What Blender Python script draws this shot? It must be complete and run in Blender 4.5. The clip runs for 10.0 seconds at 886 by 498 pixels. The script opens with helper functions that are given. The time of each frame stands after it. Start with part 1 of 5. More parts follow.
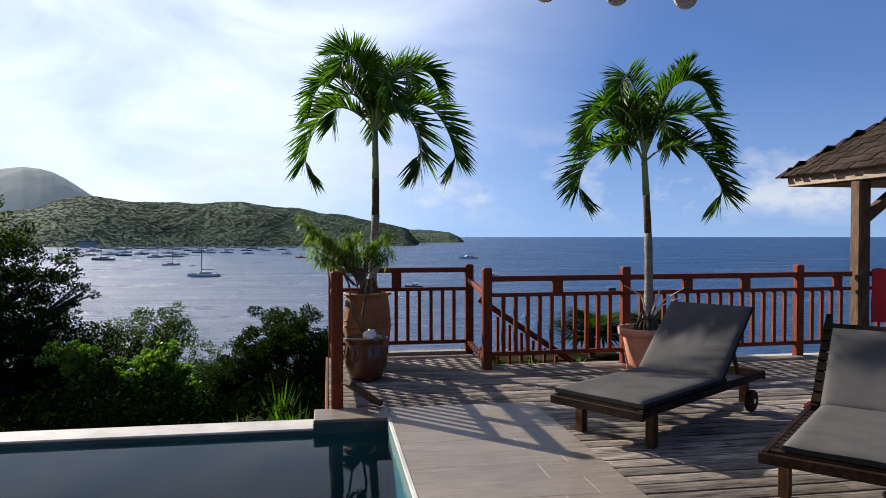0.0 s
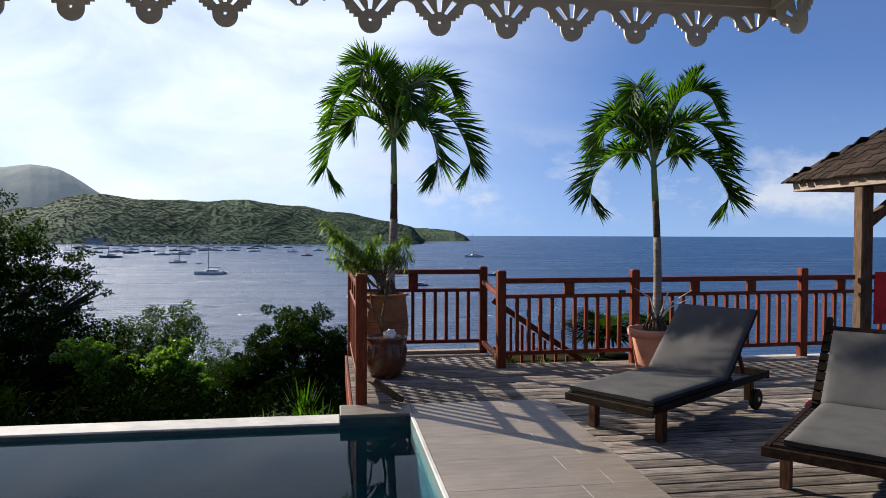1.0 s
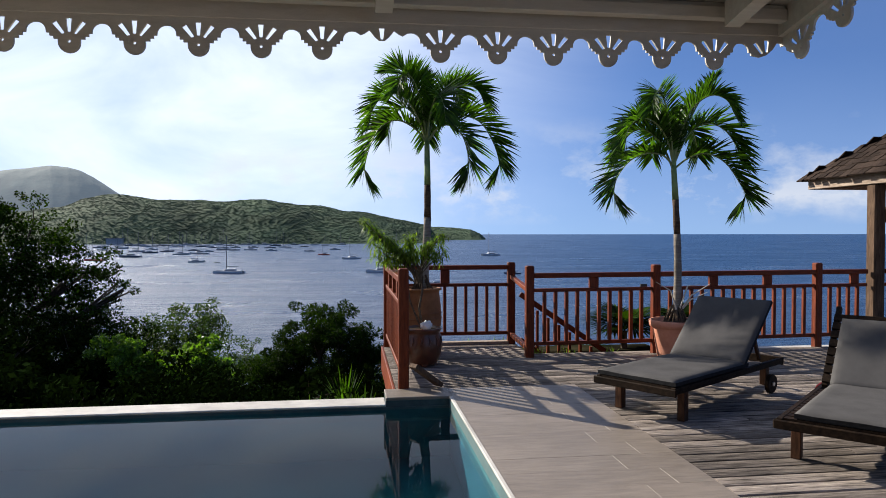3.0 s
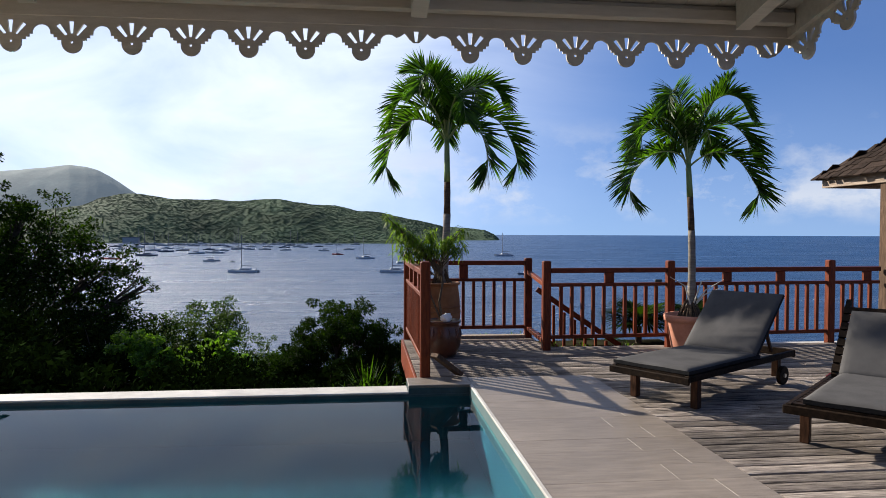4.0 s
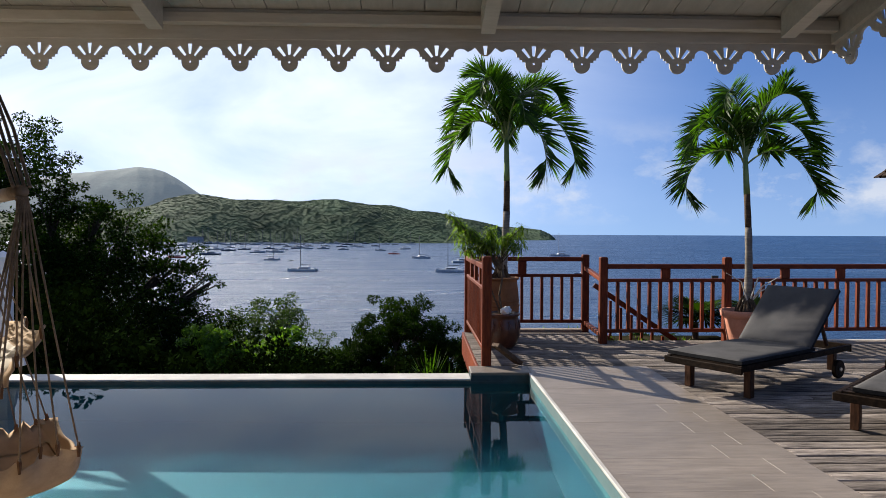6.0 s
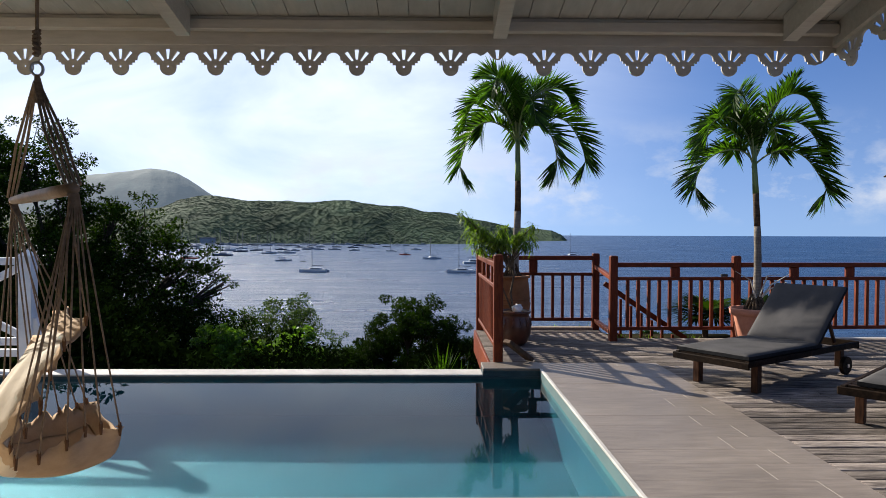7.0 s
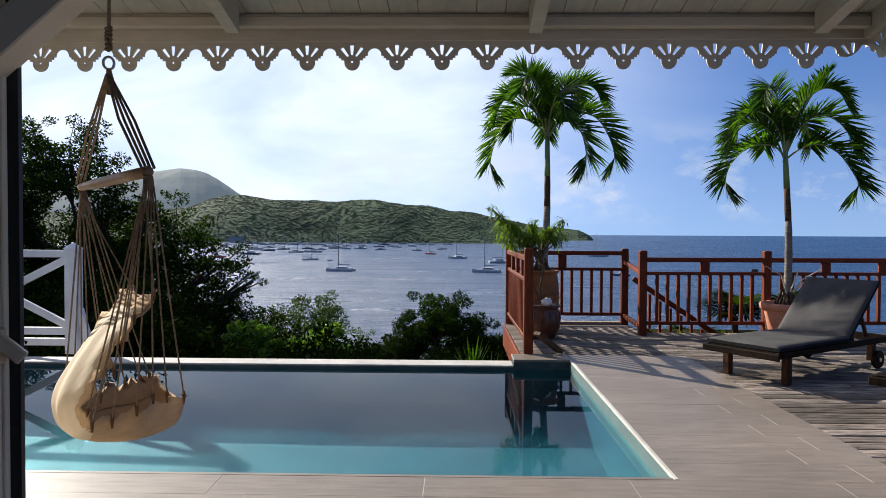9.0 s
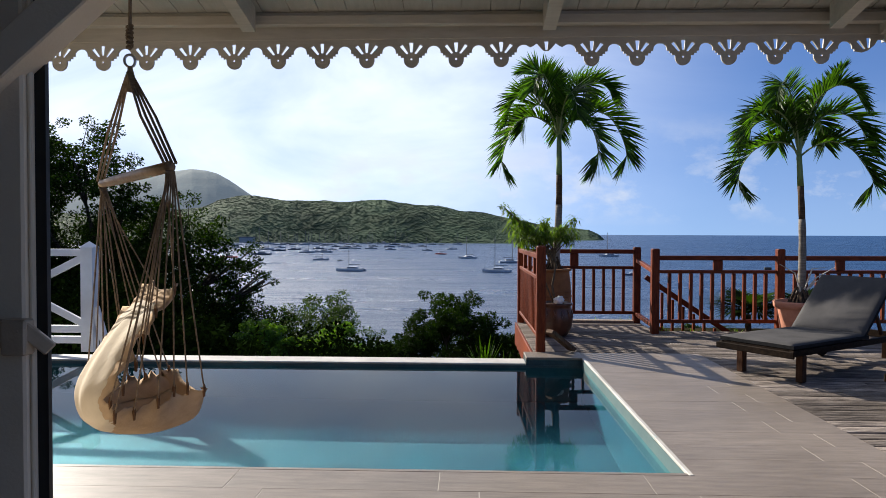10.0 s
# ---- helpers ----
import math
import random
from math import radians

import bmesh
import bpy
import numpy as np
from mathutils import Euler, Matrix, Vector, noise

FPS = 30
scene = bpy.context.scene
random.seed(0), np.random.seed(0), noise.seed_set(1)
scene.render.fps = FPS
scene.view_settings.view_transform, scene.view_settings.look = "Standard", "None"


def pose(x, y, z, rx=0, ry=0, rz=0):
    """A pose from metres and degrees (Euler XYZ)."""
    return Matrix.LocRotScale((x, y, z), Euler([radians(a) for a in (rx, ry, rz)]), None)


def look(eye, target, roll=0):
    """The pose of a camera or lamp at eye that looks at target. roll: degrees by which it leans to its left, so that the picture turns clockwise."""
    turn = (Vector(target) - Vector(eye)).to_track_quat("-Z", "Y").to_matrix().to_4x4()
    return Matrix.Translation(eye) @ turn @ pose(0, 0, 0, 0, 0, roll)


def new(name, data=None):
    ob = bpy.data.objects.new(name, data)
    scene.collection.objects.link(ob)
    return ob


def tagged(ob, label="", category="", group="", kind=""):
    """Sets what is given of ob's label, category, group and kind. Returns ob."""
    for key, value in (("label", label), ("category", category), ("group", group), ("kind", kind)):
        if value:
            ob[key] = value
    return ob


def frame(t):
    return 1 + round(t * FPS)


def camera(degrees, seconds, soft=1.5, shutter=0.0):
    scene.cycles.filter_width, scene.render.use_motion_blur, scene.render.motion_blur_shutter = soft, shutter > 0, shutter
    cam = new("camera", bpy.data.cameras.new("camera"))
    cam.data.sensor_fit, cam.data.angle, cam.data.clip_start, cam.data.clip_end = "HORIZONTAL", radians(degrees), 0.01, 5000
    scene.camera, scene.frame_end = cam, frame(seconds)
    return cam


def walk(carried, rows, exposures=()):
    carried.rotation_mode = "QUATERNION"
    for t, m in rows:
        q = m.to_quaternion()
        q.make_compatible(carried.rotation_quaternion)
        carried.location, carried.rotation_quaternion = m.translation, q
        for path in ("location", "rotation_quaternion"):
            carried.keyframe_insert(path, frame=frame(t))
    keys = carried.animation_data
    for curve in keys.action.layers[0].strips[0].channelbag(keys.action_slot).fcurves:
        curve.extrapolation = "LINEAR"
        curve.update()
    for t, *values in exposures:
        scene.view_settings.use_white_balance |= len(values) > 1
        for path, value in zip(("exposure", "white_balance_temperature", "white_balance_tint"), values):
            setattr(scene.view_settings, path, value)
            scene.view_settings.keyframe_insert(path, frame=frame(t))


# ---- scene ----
cam = camera(64.6, 10.0, soft=0.8)
PATH = [
    (0, (-1.28, -3.082, 1.362), (-0.957, -1.109, 1.32), 0.0),
    (0.5, (-1.353, -3.218, 1.398), (-1.036, -1.244, 1.355), 0.1),
    (1, (-1.435, -3.341, 1.414), (-1.128, -1.366, 1.368), 0.2),
    (1.5, (-1.525, -3.455, 1.42), (-1.235, -1.477, 1.372), 0.1),
    (2, (-1.611, -3.581, 1.43), (-1.334, -1.601, 1.381), 0.2),
    (2.5, (-1.647, -3.685, 1.425), (-1.378, -1.704, 1.375), 0.0),
    (4, (-1.779, -4.009, 1.35), (-1.555, -2.022, 1.301), 0.2),
    (4.5, (-1.823, -4.111, 1.339), (-1.645, -2.12, 1.288), 0.2),
    (5, (-1.85, -4.209, 1.33), (-1.723, -2.214, 1.28), 0.1),
    (5.5, (-1.861, -4.291, 1.324), (-1.771, -2.294, 1.273), 0.2),
    (7, (-1.89, -4.521, 1.295), (-1.855, -2.522, 1.247), 0.2),
    (7.5, (-1.896, -4.555, 1.286), (-1.879, -2.556, 1.236), 0.2),
    (8, (-1.906, -4.6, 1.263), (-1.908, -2.601, 1.214), 0.2),
    (8.5, (-1.927, -4.646, 1.245), (-1.946, -2.647, 1.195), 0.3),
    (9, (-1.949, -4.657, 1.237), (-1.987, -2.658, 1.187), 0.3),
    (9.5, (-1.963, -4.672, 1.226), (-2.017, -2.673, 1.177), 0.3),
    (10, (-1.971, -4.678, 1.218), (-2.038, -2.68, 1.168), 0.2),
]
walk(cam, [(t, look(eye, target, roll)) for t, eye, target, roll in PATH])

# ---- light: late sun ahead on the left, hazy tropical sky ----
SUN_SIDE, SUN_AHEAD, SUN_UP = -0.710, 0.704, 27.0
world = bpy.data.worlds.new("sky")
scene.world = world
world.use_nodes = True
wn, wl = world.node_tree.nodes, world.node_tree.links
wn.clear()


def wnode(kind, **values):
    n = wn.new(kind)
    for k, v in values.items():
        n.inputs[k].default_value = v
    return n


w_out = wn.new("ShaderNodeOutputWorld")
w_bg = wn.new("ShaderNodeBackground")
w_bg.inputs["Strength"].default_value = 0.051
w_sky = wn.new("ShaderNodeTexSky")
w_sky.sky_type, w_sky.sun_disc = "NISHITA", False
w_sky.sun_elevation = radians(SUN_UP)
w_sky.sun_rotation = math.atan2(SUN_SIDE, SUN_AHEAD)
w_sky.altitude, w_sky.air_density, w_sky.dust_density, w_sky.ozone_density = 20, 1.0, 0.15, 5.0
# thin cirrus veil, thickest round the sun, and small cumulus low over the sea
w_tc = wn.new("ShaderNodeTexCoord")
w_map = wn.new("ShaderNodeMapping")
w_map.inputs["Scale"].default_value = (1.0, 1.0, 2.6)
w_map.inputs["Rotation"].default_value = (0.0, 0.35, 0.5)
w_noise = wnode("ShaderNodeTexNoise", Scale=2.3, Detail=7.0, Roughness=0.55, Distortion=0.6)
w_ramp = wn.new("ShaderNodeValToRGB")
w_ramp.color_ramp.elements[0].position, w_ramp.color_ramp.elements[1].position = 0.36, 0.66
w_ramp.color_ramp.elements[0].color = (0.48, 0.48, 0.48, 1)
w_dot = wn.new("ShaderNodeVectorMath")
w_dot.operation = "DOT_PRODUCT"
up = math.sin(radians(SUN_UP))
flat = math.cos(radians(SUN_UP))
w_dot.inputs[1].default_value = (SUN_SIDE * flat, SUN_AHEAD * flat, up)
w_near = wn.new("ShaderNodeMapRange")
w_near.interpolation_type = "SMOOTHSTEP"
w_near.inputs["From Min"].default_value, w_near.inputs["From Max"].default_value = 0.38, 0.86
w_near.inputs["To Min"].default_value, w_near.inputs["To Max"].default_value = 0.03, 1.0
w_mul = wn.new("ShaderNodeMath")
w_mul.operation = "MULTIPLY"
w_mix = wn.new("ShaderNodeMixRGB")
w_mix.inputs["Color2"].default_value = (10.4, 11.3, 12.9, 1)
w_map2 = wn.new("ShaderNodeMapping")
w_map2.inputs["Scale"].default_value = (1.0, 1.0, 1.7)
w_cum = wnode("ShaderNodeTexNoise", Scale=9.0, Detail=6.0, Roughness=0.6)
w_cramp = wn.new("ShaderNodeValToRGB")
w_cramp.color_ramp.elements[0].position, w_cramp.color_ramp.elements[1].position = 0.50, 0.66
w_sep = wn.new("ShaderNodeSeparateXYZ")
w_band = wn.new("ShaderNodeValToRGB")
e = w_band.color_ramp.elements
e[0].position, e[0].color = 0.008, (0, 0, 0, 1)
e[1].position, e[1].color = 0.16, (0, 0, 0, 1)
m_ = e.new(0.045)
m_.color = (0.75, 0.75, 0.75, 1)
w_cm = wn.new("ShaderNodeMath")
w_cm.operation = "MULTIPLY"
w_mix2 = wn.new("ShaderNodeMixRGB")
w_mix2.inputs["Color2"].default_value = (7.4, 7.7, 8.3, 1)
w_lift = wn.new("ShaderNodeVectorMath")
w_lift.inputs[1].default_value = (0, 0, 0.13)
w_norm = wn.new("ShaderNodeVectorMath")
w_norm.operation = "NORMALIZE"
wl.new(w_tc.outputs["Generated"], w_lift.inputs[0])
wl.new(w_lift.outputs[0], w_norm.inputs[0])
wl.new(w_norm.outputs[0], w_sky.inputs["Vector"])
wl.new(w_tc.outputs["Generated"], w_map.inputs["Vector"])
wl.new(w_map.outputs[0], w_noise.inputs["Vector"])
wl.new(w_noise.outputs["Fac"], w_ramp.inputs["Fac"])
wl.new(w_tc.outputs["Generated"], w_dot.inputs[0])
wl.new(w_dot.outputs["Value"], w_near.inputs["Value"])
wl.new(w_ramp.outputs["Color"], w_mul.inputs[0])
wl.new(w_near.outputs["Result"], w_mul.inputs[1])
wl.new(w_mul.outputs[0], w_mix.inputs["Fac"])
w_tint = wn.new("ShaderNodeMixRGB")
w_tint.blend_type = "MULTIPLY"
w_tint.inputs["Fac"].default_value = 1.0
w_tint.inputs["Color2"].default_value = (0.84, 0.96, 1.24, 1)
wl.new(w_sky.outputs[0], w_tint.inputs["Color1"])
wl.new(w_tc.outputs["Generated"], w_map2.inputs["Vector"])
wl.new(w_map2.outputs[0], w_cum.inputs["Vector"])
wl.new(w_cum.outputs["Fac"], w_cramp.inputs["Fac"])
wl.new(w_tc.outputs["Generated"], w_sep.inputs[0])
wl.new(w_sep.outputs["Z"], w_band.inputs["Fac"])
wl.new(w_cramp.outputs["Color"], w_cm.inputs[0])
wl.new(w_band.outputs["Color"], w_cm.inputs[1])
wl.new(w_cm.outputs[0], w_mix2.inputs["Fac"])
w_haze = wn.new("ShaderNodeMapRange")
w_haze.interpolation_type = "SMOOTHSTEP"
w_haze.inputs["From Min"].default_value, w_haze.inputs["From Max"].default_value = -0.02, 0.24
w_haze.inputs["To Min"].default_value, w_haze.inputs["To Max"].default_value = 0.34, 0.0
wl.new(w_sep.outputs["Z"], w_haze.inputs["Value"])
w_mix3 = wn.new("ShaderNodeMixRGB")
w_mix3.inputs["Color2"].default_value = (4.3, 5.7, 8.2, 1)
wl.new(w_haze.outputs[0], w_mix3.inputs["Fac"])
wl.new(w_tint.outputs[0], w_mix3.inputs["Color1"])
wl.new(w_mix3.outputs[0], w_mix.inputs["Color1"])
wl.new(w_mix.outputs[0], w_mix2.inputs["Color1"])
wl.new(w_mix2.outputs[0], w_bg.inputs["Color"])
wl.new(w_bg.outputs[0], w_out.inputs["Surface"])

sun = new("sun", bpy.data.lights.new("sun", "SUN"))
sun.data.energy, sun.data.angle, sun.data.color = 5.0, radians(0.6), (1.0, 0.93, 0.82)
sun.matrix_basis = look((SUN_SIDE * flat * 60, SUN_AHEAD * flat * 60, up * 60), (0, 0, 0))
scene.view_settings.exposure = 1.10


# ---- materials ----
def surf(name, a, b, scale=6.0, rough=0.6, bump=0.2, fine=60.0, stretch=(1, 1, 1), metal=0.0, vary=0.0, stain=0.25, leafy=0.0, gloss=0.5):
    """Two-tone noise colour with large stains, fine relief and a little change from piece to piece."""
    m = bpy.data.materials.new(name)
    m.use_nodes = True
    nt = m.node_tree
    n, l = nt.nodes, nt.links
    p = n["Principled BSDF"]
    p.inputs["Roughness"].default_value, p.inputs["Metallic"].default_value = rough, metal
    p.inputs["Specular IOR Level"].default_value = gloss
    geo = n.new("ShaderNodeNewGeometry")
    mp = n.new("ShaderNodeMapping")
    mp.inputs["Scale"].default_value = stretch
    l.new(geo.outputs["Position"], mp.inputs["Vector"])
    info = n.new("ShaderNodeObjectInfo")
    off = n.new("ShaderNodeMath")
    off.operation = "MULTIPLY"
    off.inputs[1].default_value = 37.0 if vary else 0.0
    l.new(info.outputs["Random"], off.inputs[0])
    add = n.new("ShaderNodeVectorMath")
    l.new(mp.outputs[0], add.inputs[0])
    l.new(off.outputs[0], add.inputs[1])
    t1 = n.new("ShaderNodeTexNoise")
    t1.inputs["Scale"].default_value, t1.inputs["Detail"].default_value, t1.inputs["Roughness"].default_value = scale, 6.0, 0.62
    l.new(add.outputs[0], t1.inputs["Vector"])
    rp = n.new("ShaderNodeValToRGB")
    rp.color_ramp.elements[0].position, rp.color_ramp.elements[1].position = 0.32, 0.68
    rp.color_ramp.elements[0].color, rp.color_ramp.elements[1].color = (*a, 1), (*b, 1)
    l.new(t1.outputs["Fac"], rp.inputs["Fac"])
    t2 = n.new("ShaderNodeTexNoise")
    t2.inputs["Scale"].default_value, t2.inputs["Detail"].default_value = scale * 0.17, 3.0
    l.new(geo.outputs["Position"], t2.inputs["Vector"])
    mr = n.new("ShaderNodeMapRange")
    mr.inputs["From Min"].default_value, mr.inputs["From Max"].default_value = 0.3, 0.7
    mr.inputs["To Min"].default_value, mr.inputs["To Max"].default_value = 1.0 - stain, 1.0 + stain * 0.4
    l.new(t2.outputs["Fac"], mr.inputs["Value"])
    vr = n.new("ShaderNodeMapRange")
    vr.inputs["To Min"].default_value, vr.inputs["To Max"].default_value = 1.0 - vary, 1.0 + vary
    l.new(info.outputs["Random"], vr.inputs["Value"])
    mm = n.new("ShaderNodeMath")
    mm.operation = "MULTIPLY"
    l.new(mr.outputs[0], mm.inputs[0])
    l.new(vr.outputs[0], mm.inputs[1])
    sc = n.new("ShaderNodeVectorMath")
    sc.operation = "SCALE"
    l.new(rp.outputs["Color"], sc.inputs[0])
    l.new(mm.outputs[0], sc.inputs["Scale"])
    l.new(sc.outputs[0], p.inputs["Base Color"])
    if bump:
        t3 = n.new("ShaderNodeTexNoise")
        t3.inputs["Scale"].default_value, t3.inputs["Detail"].default_value = fine, 4.0
        l.new(add.outputs[0], t3.inputs["Vector"])
        bp = n.new("ShaderNodeBump")
        bp.inputs["Strength"].default_value, bp.inputs["Distance"].default_value = bump, 0.01
        l.new(t3.outputs["Fac"], bp.inputs["Height"])
        l.new(bp.outputs[0], p.inputs["Normal"])
    if leafy:
        isl = n.new("ShaderNodeMapRange")
        isl.inputs["To Min"].default_value, isl.inputs["To Max"].default_value = 0.6, 1.45
        l.new(geo.outputs["Random Per Island"], isl.inputs["Value"])
        l.new(isl.outputs[0], vr.inputs["To Max"])
        sc2 = n.new("ShaderNodeVectorMath")
        sc2.operation = "SCALE"
        l.new(sc.outputs[0], sc2.inputs[0])
        l.new(isl.outputs[0], sc2.inputs["Scale"])
        l.new(sc2.outputs[0], p.inputs["Base Color"])
        tr = n.new("ShaderNodeBsdfTranslucent")
        yl = n.new("ShaderNodeMixRGB")
        yl.blend_type = "MULTIPLY"
        yl.inputs["Fac"].default_value = 1.0
        yl.inputs["Color2"].default_value = (2.0, 2.2, 0.5, 1)
        l.new(sc2.outputs[0], yl.inputs["Color1"])
        l.new(yl.outputs[0], tr.inputs["Color"])
        mx = n.new("ShaderNodeMixShader")
        mx.inputs["Fac"].default_value = leafy
        l.new(p.outputs[0], mx.inputs[1])
        l.new(tr.outputs[0], mx.inputs[2])
        l.new(mx.outputs[0], n["Material Output"].inputs["Surface"])
    return m


GREY = lambda v: (v, v, v)
M_deck = surf("weathered_deck_wood", (0.05, 0.040, 0.034), (0.42, 0.352, 0.30), 5, 0.7, 0.8, 40, (1, 14, 14), vary=0.36, stain=0.35, gloss=0.08)
M_redwood = surf("red_stained_wood", (0.082, 0.016, 0.006), (0.175, 0.038, 0.013), 7, 0.5, 0.2, 60, (8, 8, 1.2), vary=0.12, gloss=0.12)
M_redwood_x = surf("red_stained_rail", (0.082, 0.016, 0.006), (0.175, 0.038, 0.013), 7, 0.5, 0.2, 60, (1.2, 8, 8), vary=0.12, gloss=0.12)
M_tile = surf("sandstone_plank_tile", (0.138, 0.112, 0.090), (0.218, 0.180, 0.147), 4.2, 0.42, 0.16, 90, (1, 7, 7), vary=0.06, stain=0.2, gloss=0.35)
M_grout = surf("light_grout", (0.36, 0.33, 0.29), (0.46, 0.43, 0.38), 20, 0.85, 0.2)
M_coping = surf("pale_pool_coping", (0.36, 0.34, 0.32), (0.48, 0.455, 0.42), 8, 0.6, 0.15, 80, gloss=0.2)
M_liner = surf("turquoise_pool_render", (0.003, 0.038, 0.054), (0.005, 0.051, 0.069), 3, 0.55, 0.1, 40, stain=0.12)
M_sidewall = surf("pale_pool_side_render", (0.05, 0.095, 0.10), (0.075, 0.125, 0.125), 5, 0.6, 0.1, 40, stain=0.12)
# dark blue-grey for the pool faces below the far coping and corner slab
M_darkline = surf("dark_bluegrey_pool_face", (0.03, 0.05, 0.06), (0.05, 0.075, 0.085), 12, 0.35, 0.1, gloss=0.2)
M_white = surf("white_painted_wood", (0.45, 0.42, 0.375), (0.54, 0.51, 0.46), 5, 0.5, 0.12, 50, (1.2, 8, 8), stain=0.14, gloss=0.25)
M_board = surf("white_ceiling_board", (0.38, 0.375, 0.35), (0.46, 0.45, 0.425), 4, 0.55, 0.12, 50, (8, 1.0, 8), stain=0.18, gloss=0.2)
M_wall = surf("cream_wall_paint", (0.78, 0.66, 0.49), (0.84, 0.73, 0.56), 5, 0.7, 0.15, 120, stain=0.14, gloss=0.25)
M_fence = surf("white_fence_paint", (0.70, 0.71, 0.73), (0.80, 0.81, 0.83), 6, 0.5, 0.1)
M_black = surf("black_rubber", (0.012, 0.012, 0.013), (0.02, 0.02, 0.02), 20, 0.5, 0.1)
M_terra = surf("terracotta", (0.46, 0.19, 0.12), (0.60, 0.28, 0.185), 7, 0.75, 0.25, 60, stain=0.3, gloss=0.12)
M_amphora = surf("aged_clay", (0.20, 0.085, 0.035), (0.33, 0.15, 0.066), 6, 0.7, 0.3, 60, stain=0.35, gloss=0.15)
M_glaze = surf("dark_glazed_clay", (0.055, 0.018, 0.009), (0.15, 0.052, 0.025), 7, 0.28, 0.2, 40, stain=0.5, gloss=0.4)
M_soil = surf("potting_soil", (0.02, 0.014, 0.01), (0.06, 0.042, 0.03), 40, 0.95, 0.8, 80, gloss=0.02)
M_bark = surf("palm_trunk_bark", (0.13, 0.11, 0.092), (0.30, 0.26, 0.215), 9, 0.85, 0.6, 50, (1, 1, 6), stain=0.4, gloss=0.08)
M_bark2 = surf("dark_palm_sheath", (0.045, 0.03, 0.02), (0.11, 0.075, 0.05), 12, 0.8, 0.5, 50, (1, 1, 5), gloss=0.05)
M_shaft = surf("green_crownshaft", (0.10, 0.16, 0.045), (0.17, 0.24, 0.075), 8, 0.45, 0.15)
M_palm = surf("palm_leaflet", (0.012, 0.034, 0.004), (0.042, 0.092, 0.010), 6, 0.38, 0.0, leafy=0.42, gloss=0.2)
M_rachis = surf("palm_rib", (0.12, 0.16, 0.04), (0.20, 0.24, 0.08), 10, 0.5, 0.1)
M_shrub = surf("shrub_leaf", (0.05, 0.095, 0.014), (0.13, 0.19, 0.034), 8, 0.5, 0.0, leafy=0.5, gloss=0.12)
M_stem = surf("shrub_stem", (0.06, 0.045, 0.03), (0.13, 0.10, 0.07), 20, 0.85, 0.4, gloss=0.05)
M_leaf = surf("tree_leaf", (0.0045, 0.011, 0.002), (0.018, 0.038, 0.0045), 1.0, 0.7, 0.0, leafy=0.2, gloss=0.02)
M_leaf2 = surf("bright_bush_leaf", (0.04, 0.09, 0.012), (0.09, 0.16, 0.024), 3, 0.5, 0.0, leafy=0.35, gloss=0.15)
M_leaf3 = surf("olive_leaf", (0.016, 0.032, 0.012), (0.040, 0.064, 0.022), 1, 0.5, 0.0, leafy=0.3, gloss=0.08)
# shaded copy of the leaf: deep shade is painted into its near-black colour
M_dark = surf("undergrowth_leaf_painted_shade", (0.003, 0.007, 0.002), (0.009, 0.017, 0.004), 3, 0.9, 0.0, leafy=0.04, gloss=0.0)
M_trunk = surf("tree_bark", (0.03, 0.024, 0.018), (0.08, 0.065, 0.05), 8, 0.9, 0.6, 30, gloss=0.02)
M_ground = surf("leaf_litter_soil", (0.012, 0.012, 0.008), (0.04, 0.035, 0.02), 2, 0.95, 0.8, 12, gloss=0)
M_cushion = surf("charcoal_cushion_fabric", (0.060, 0.0575, 0.057), (0.080, 0.0765, 0.0755), 5, 0.95, 0.25, 260, stain=0.15, gloss=0.02)
M_piping = surf("black_cushion_side", (0.012, 0.012, 0.013), (0.022, 0.022, 0.023), 20, 0.85, 0.2, gloss=0.05)
M_teak = surf("dark_stained_teak", (0.006, 0.004, 0.003), (0.026, 0.016, 0.010), 9, 0.6, 0.3, 60, (3, 3, 3), vary=0.15, stain=0.4, gloss=0.04)
M_teak2 = surf("worn_teak_leg", (0.028, 0.013, 0.007), (0.085, 0.038, 0.019), 9, 0.55, 0.3, 60, (6, 6, 1), vary=0.1, stain=0.3, gloss=0.1)
M_red = surf("red_towel_cloth", (0.42, 0.008, 0.014), (0.54, 0.02, 0.026), 9, 0.9, 0.5, 160)
M_shingle = surf("weathered_wood_shingle", (0.014, 0.010, 0.008), (0.05, 0.034, 0.026), 8, 0.85, 0.5, 40, (6, 6, 3), vary=0.35, stain=0.3, gloss=0.05)
M_hutwood = surf("weathered_hut_timber", (0.045, 0.027, 0.017), (0.135, 0.085, 0.055), 6, 0.75, 0.4, 40, (7, 7, 1), stain=0.3, gloss=0.08)
M_hutfascia = surf("bleached_fascia_timber", (0.20, 0.14, 0.10), (0.36, 0.29, 0.23), 6, 0.75, 0.4, 40, (7, 1.2, 7), stain=0.3, gloss=0.15)
M_canvas = surf("natural_cotton_canvas", (0.36, 0.255, 0.165), (0.50, 0.37, 0.25), 10, 0.9, 0.2, 60, stain=0.2, gloss=0.05)
M_pad = surf("cream_cotton_cushion", (0.52, 0.455, 0.365), (0.64, 0.57, 0.475), 8, 0.9, 0.12, 60, stain=0.12, gloss=0.05)
M_rope = surf("cotton_cord", (0.17, 0.125, 0.085), (0.29, 0.22, 0.16), 60, 0.9, 0.4, 300, gloss=0.05)
M_bamboo = surf("pale_wood_bar", (0.22, 0.135, 0.068), (0.36, 0.235, 0.13), 14, 0.5, 0.2)
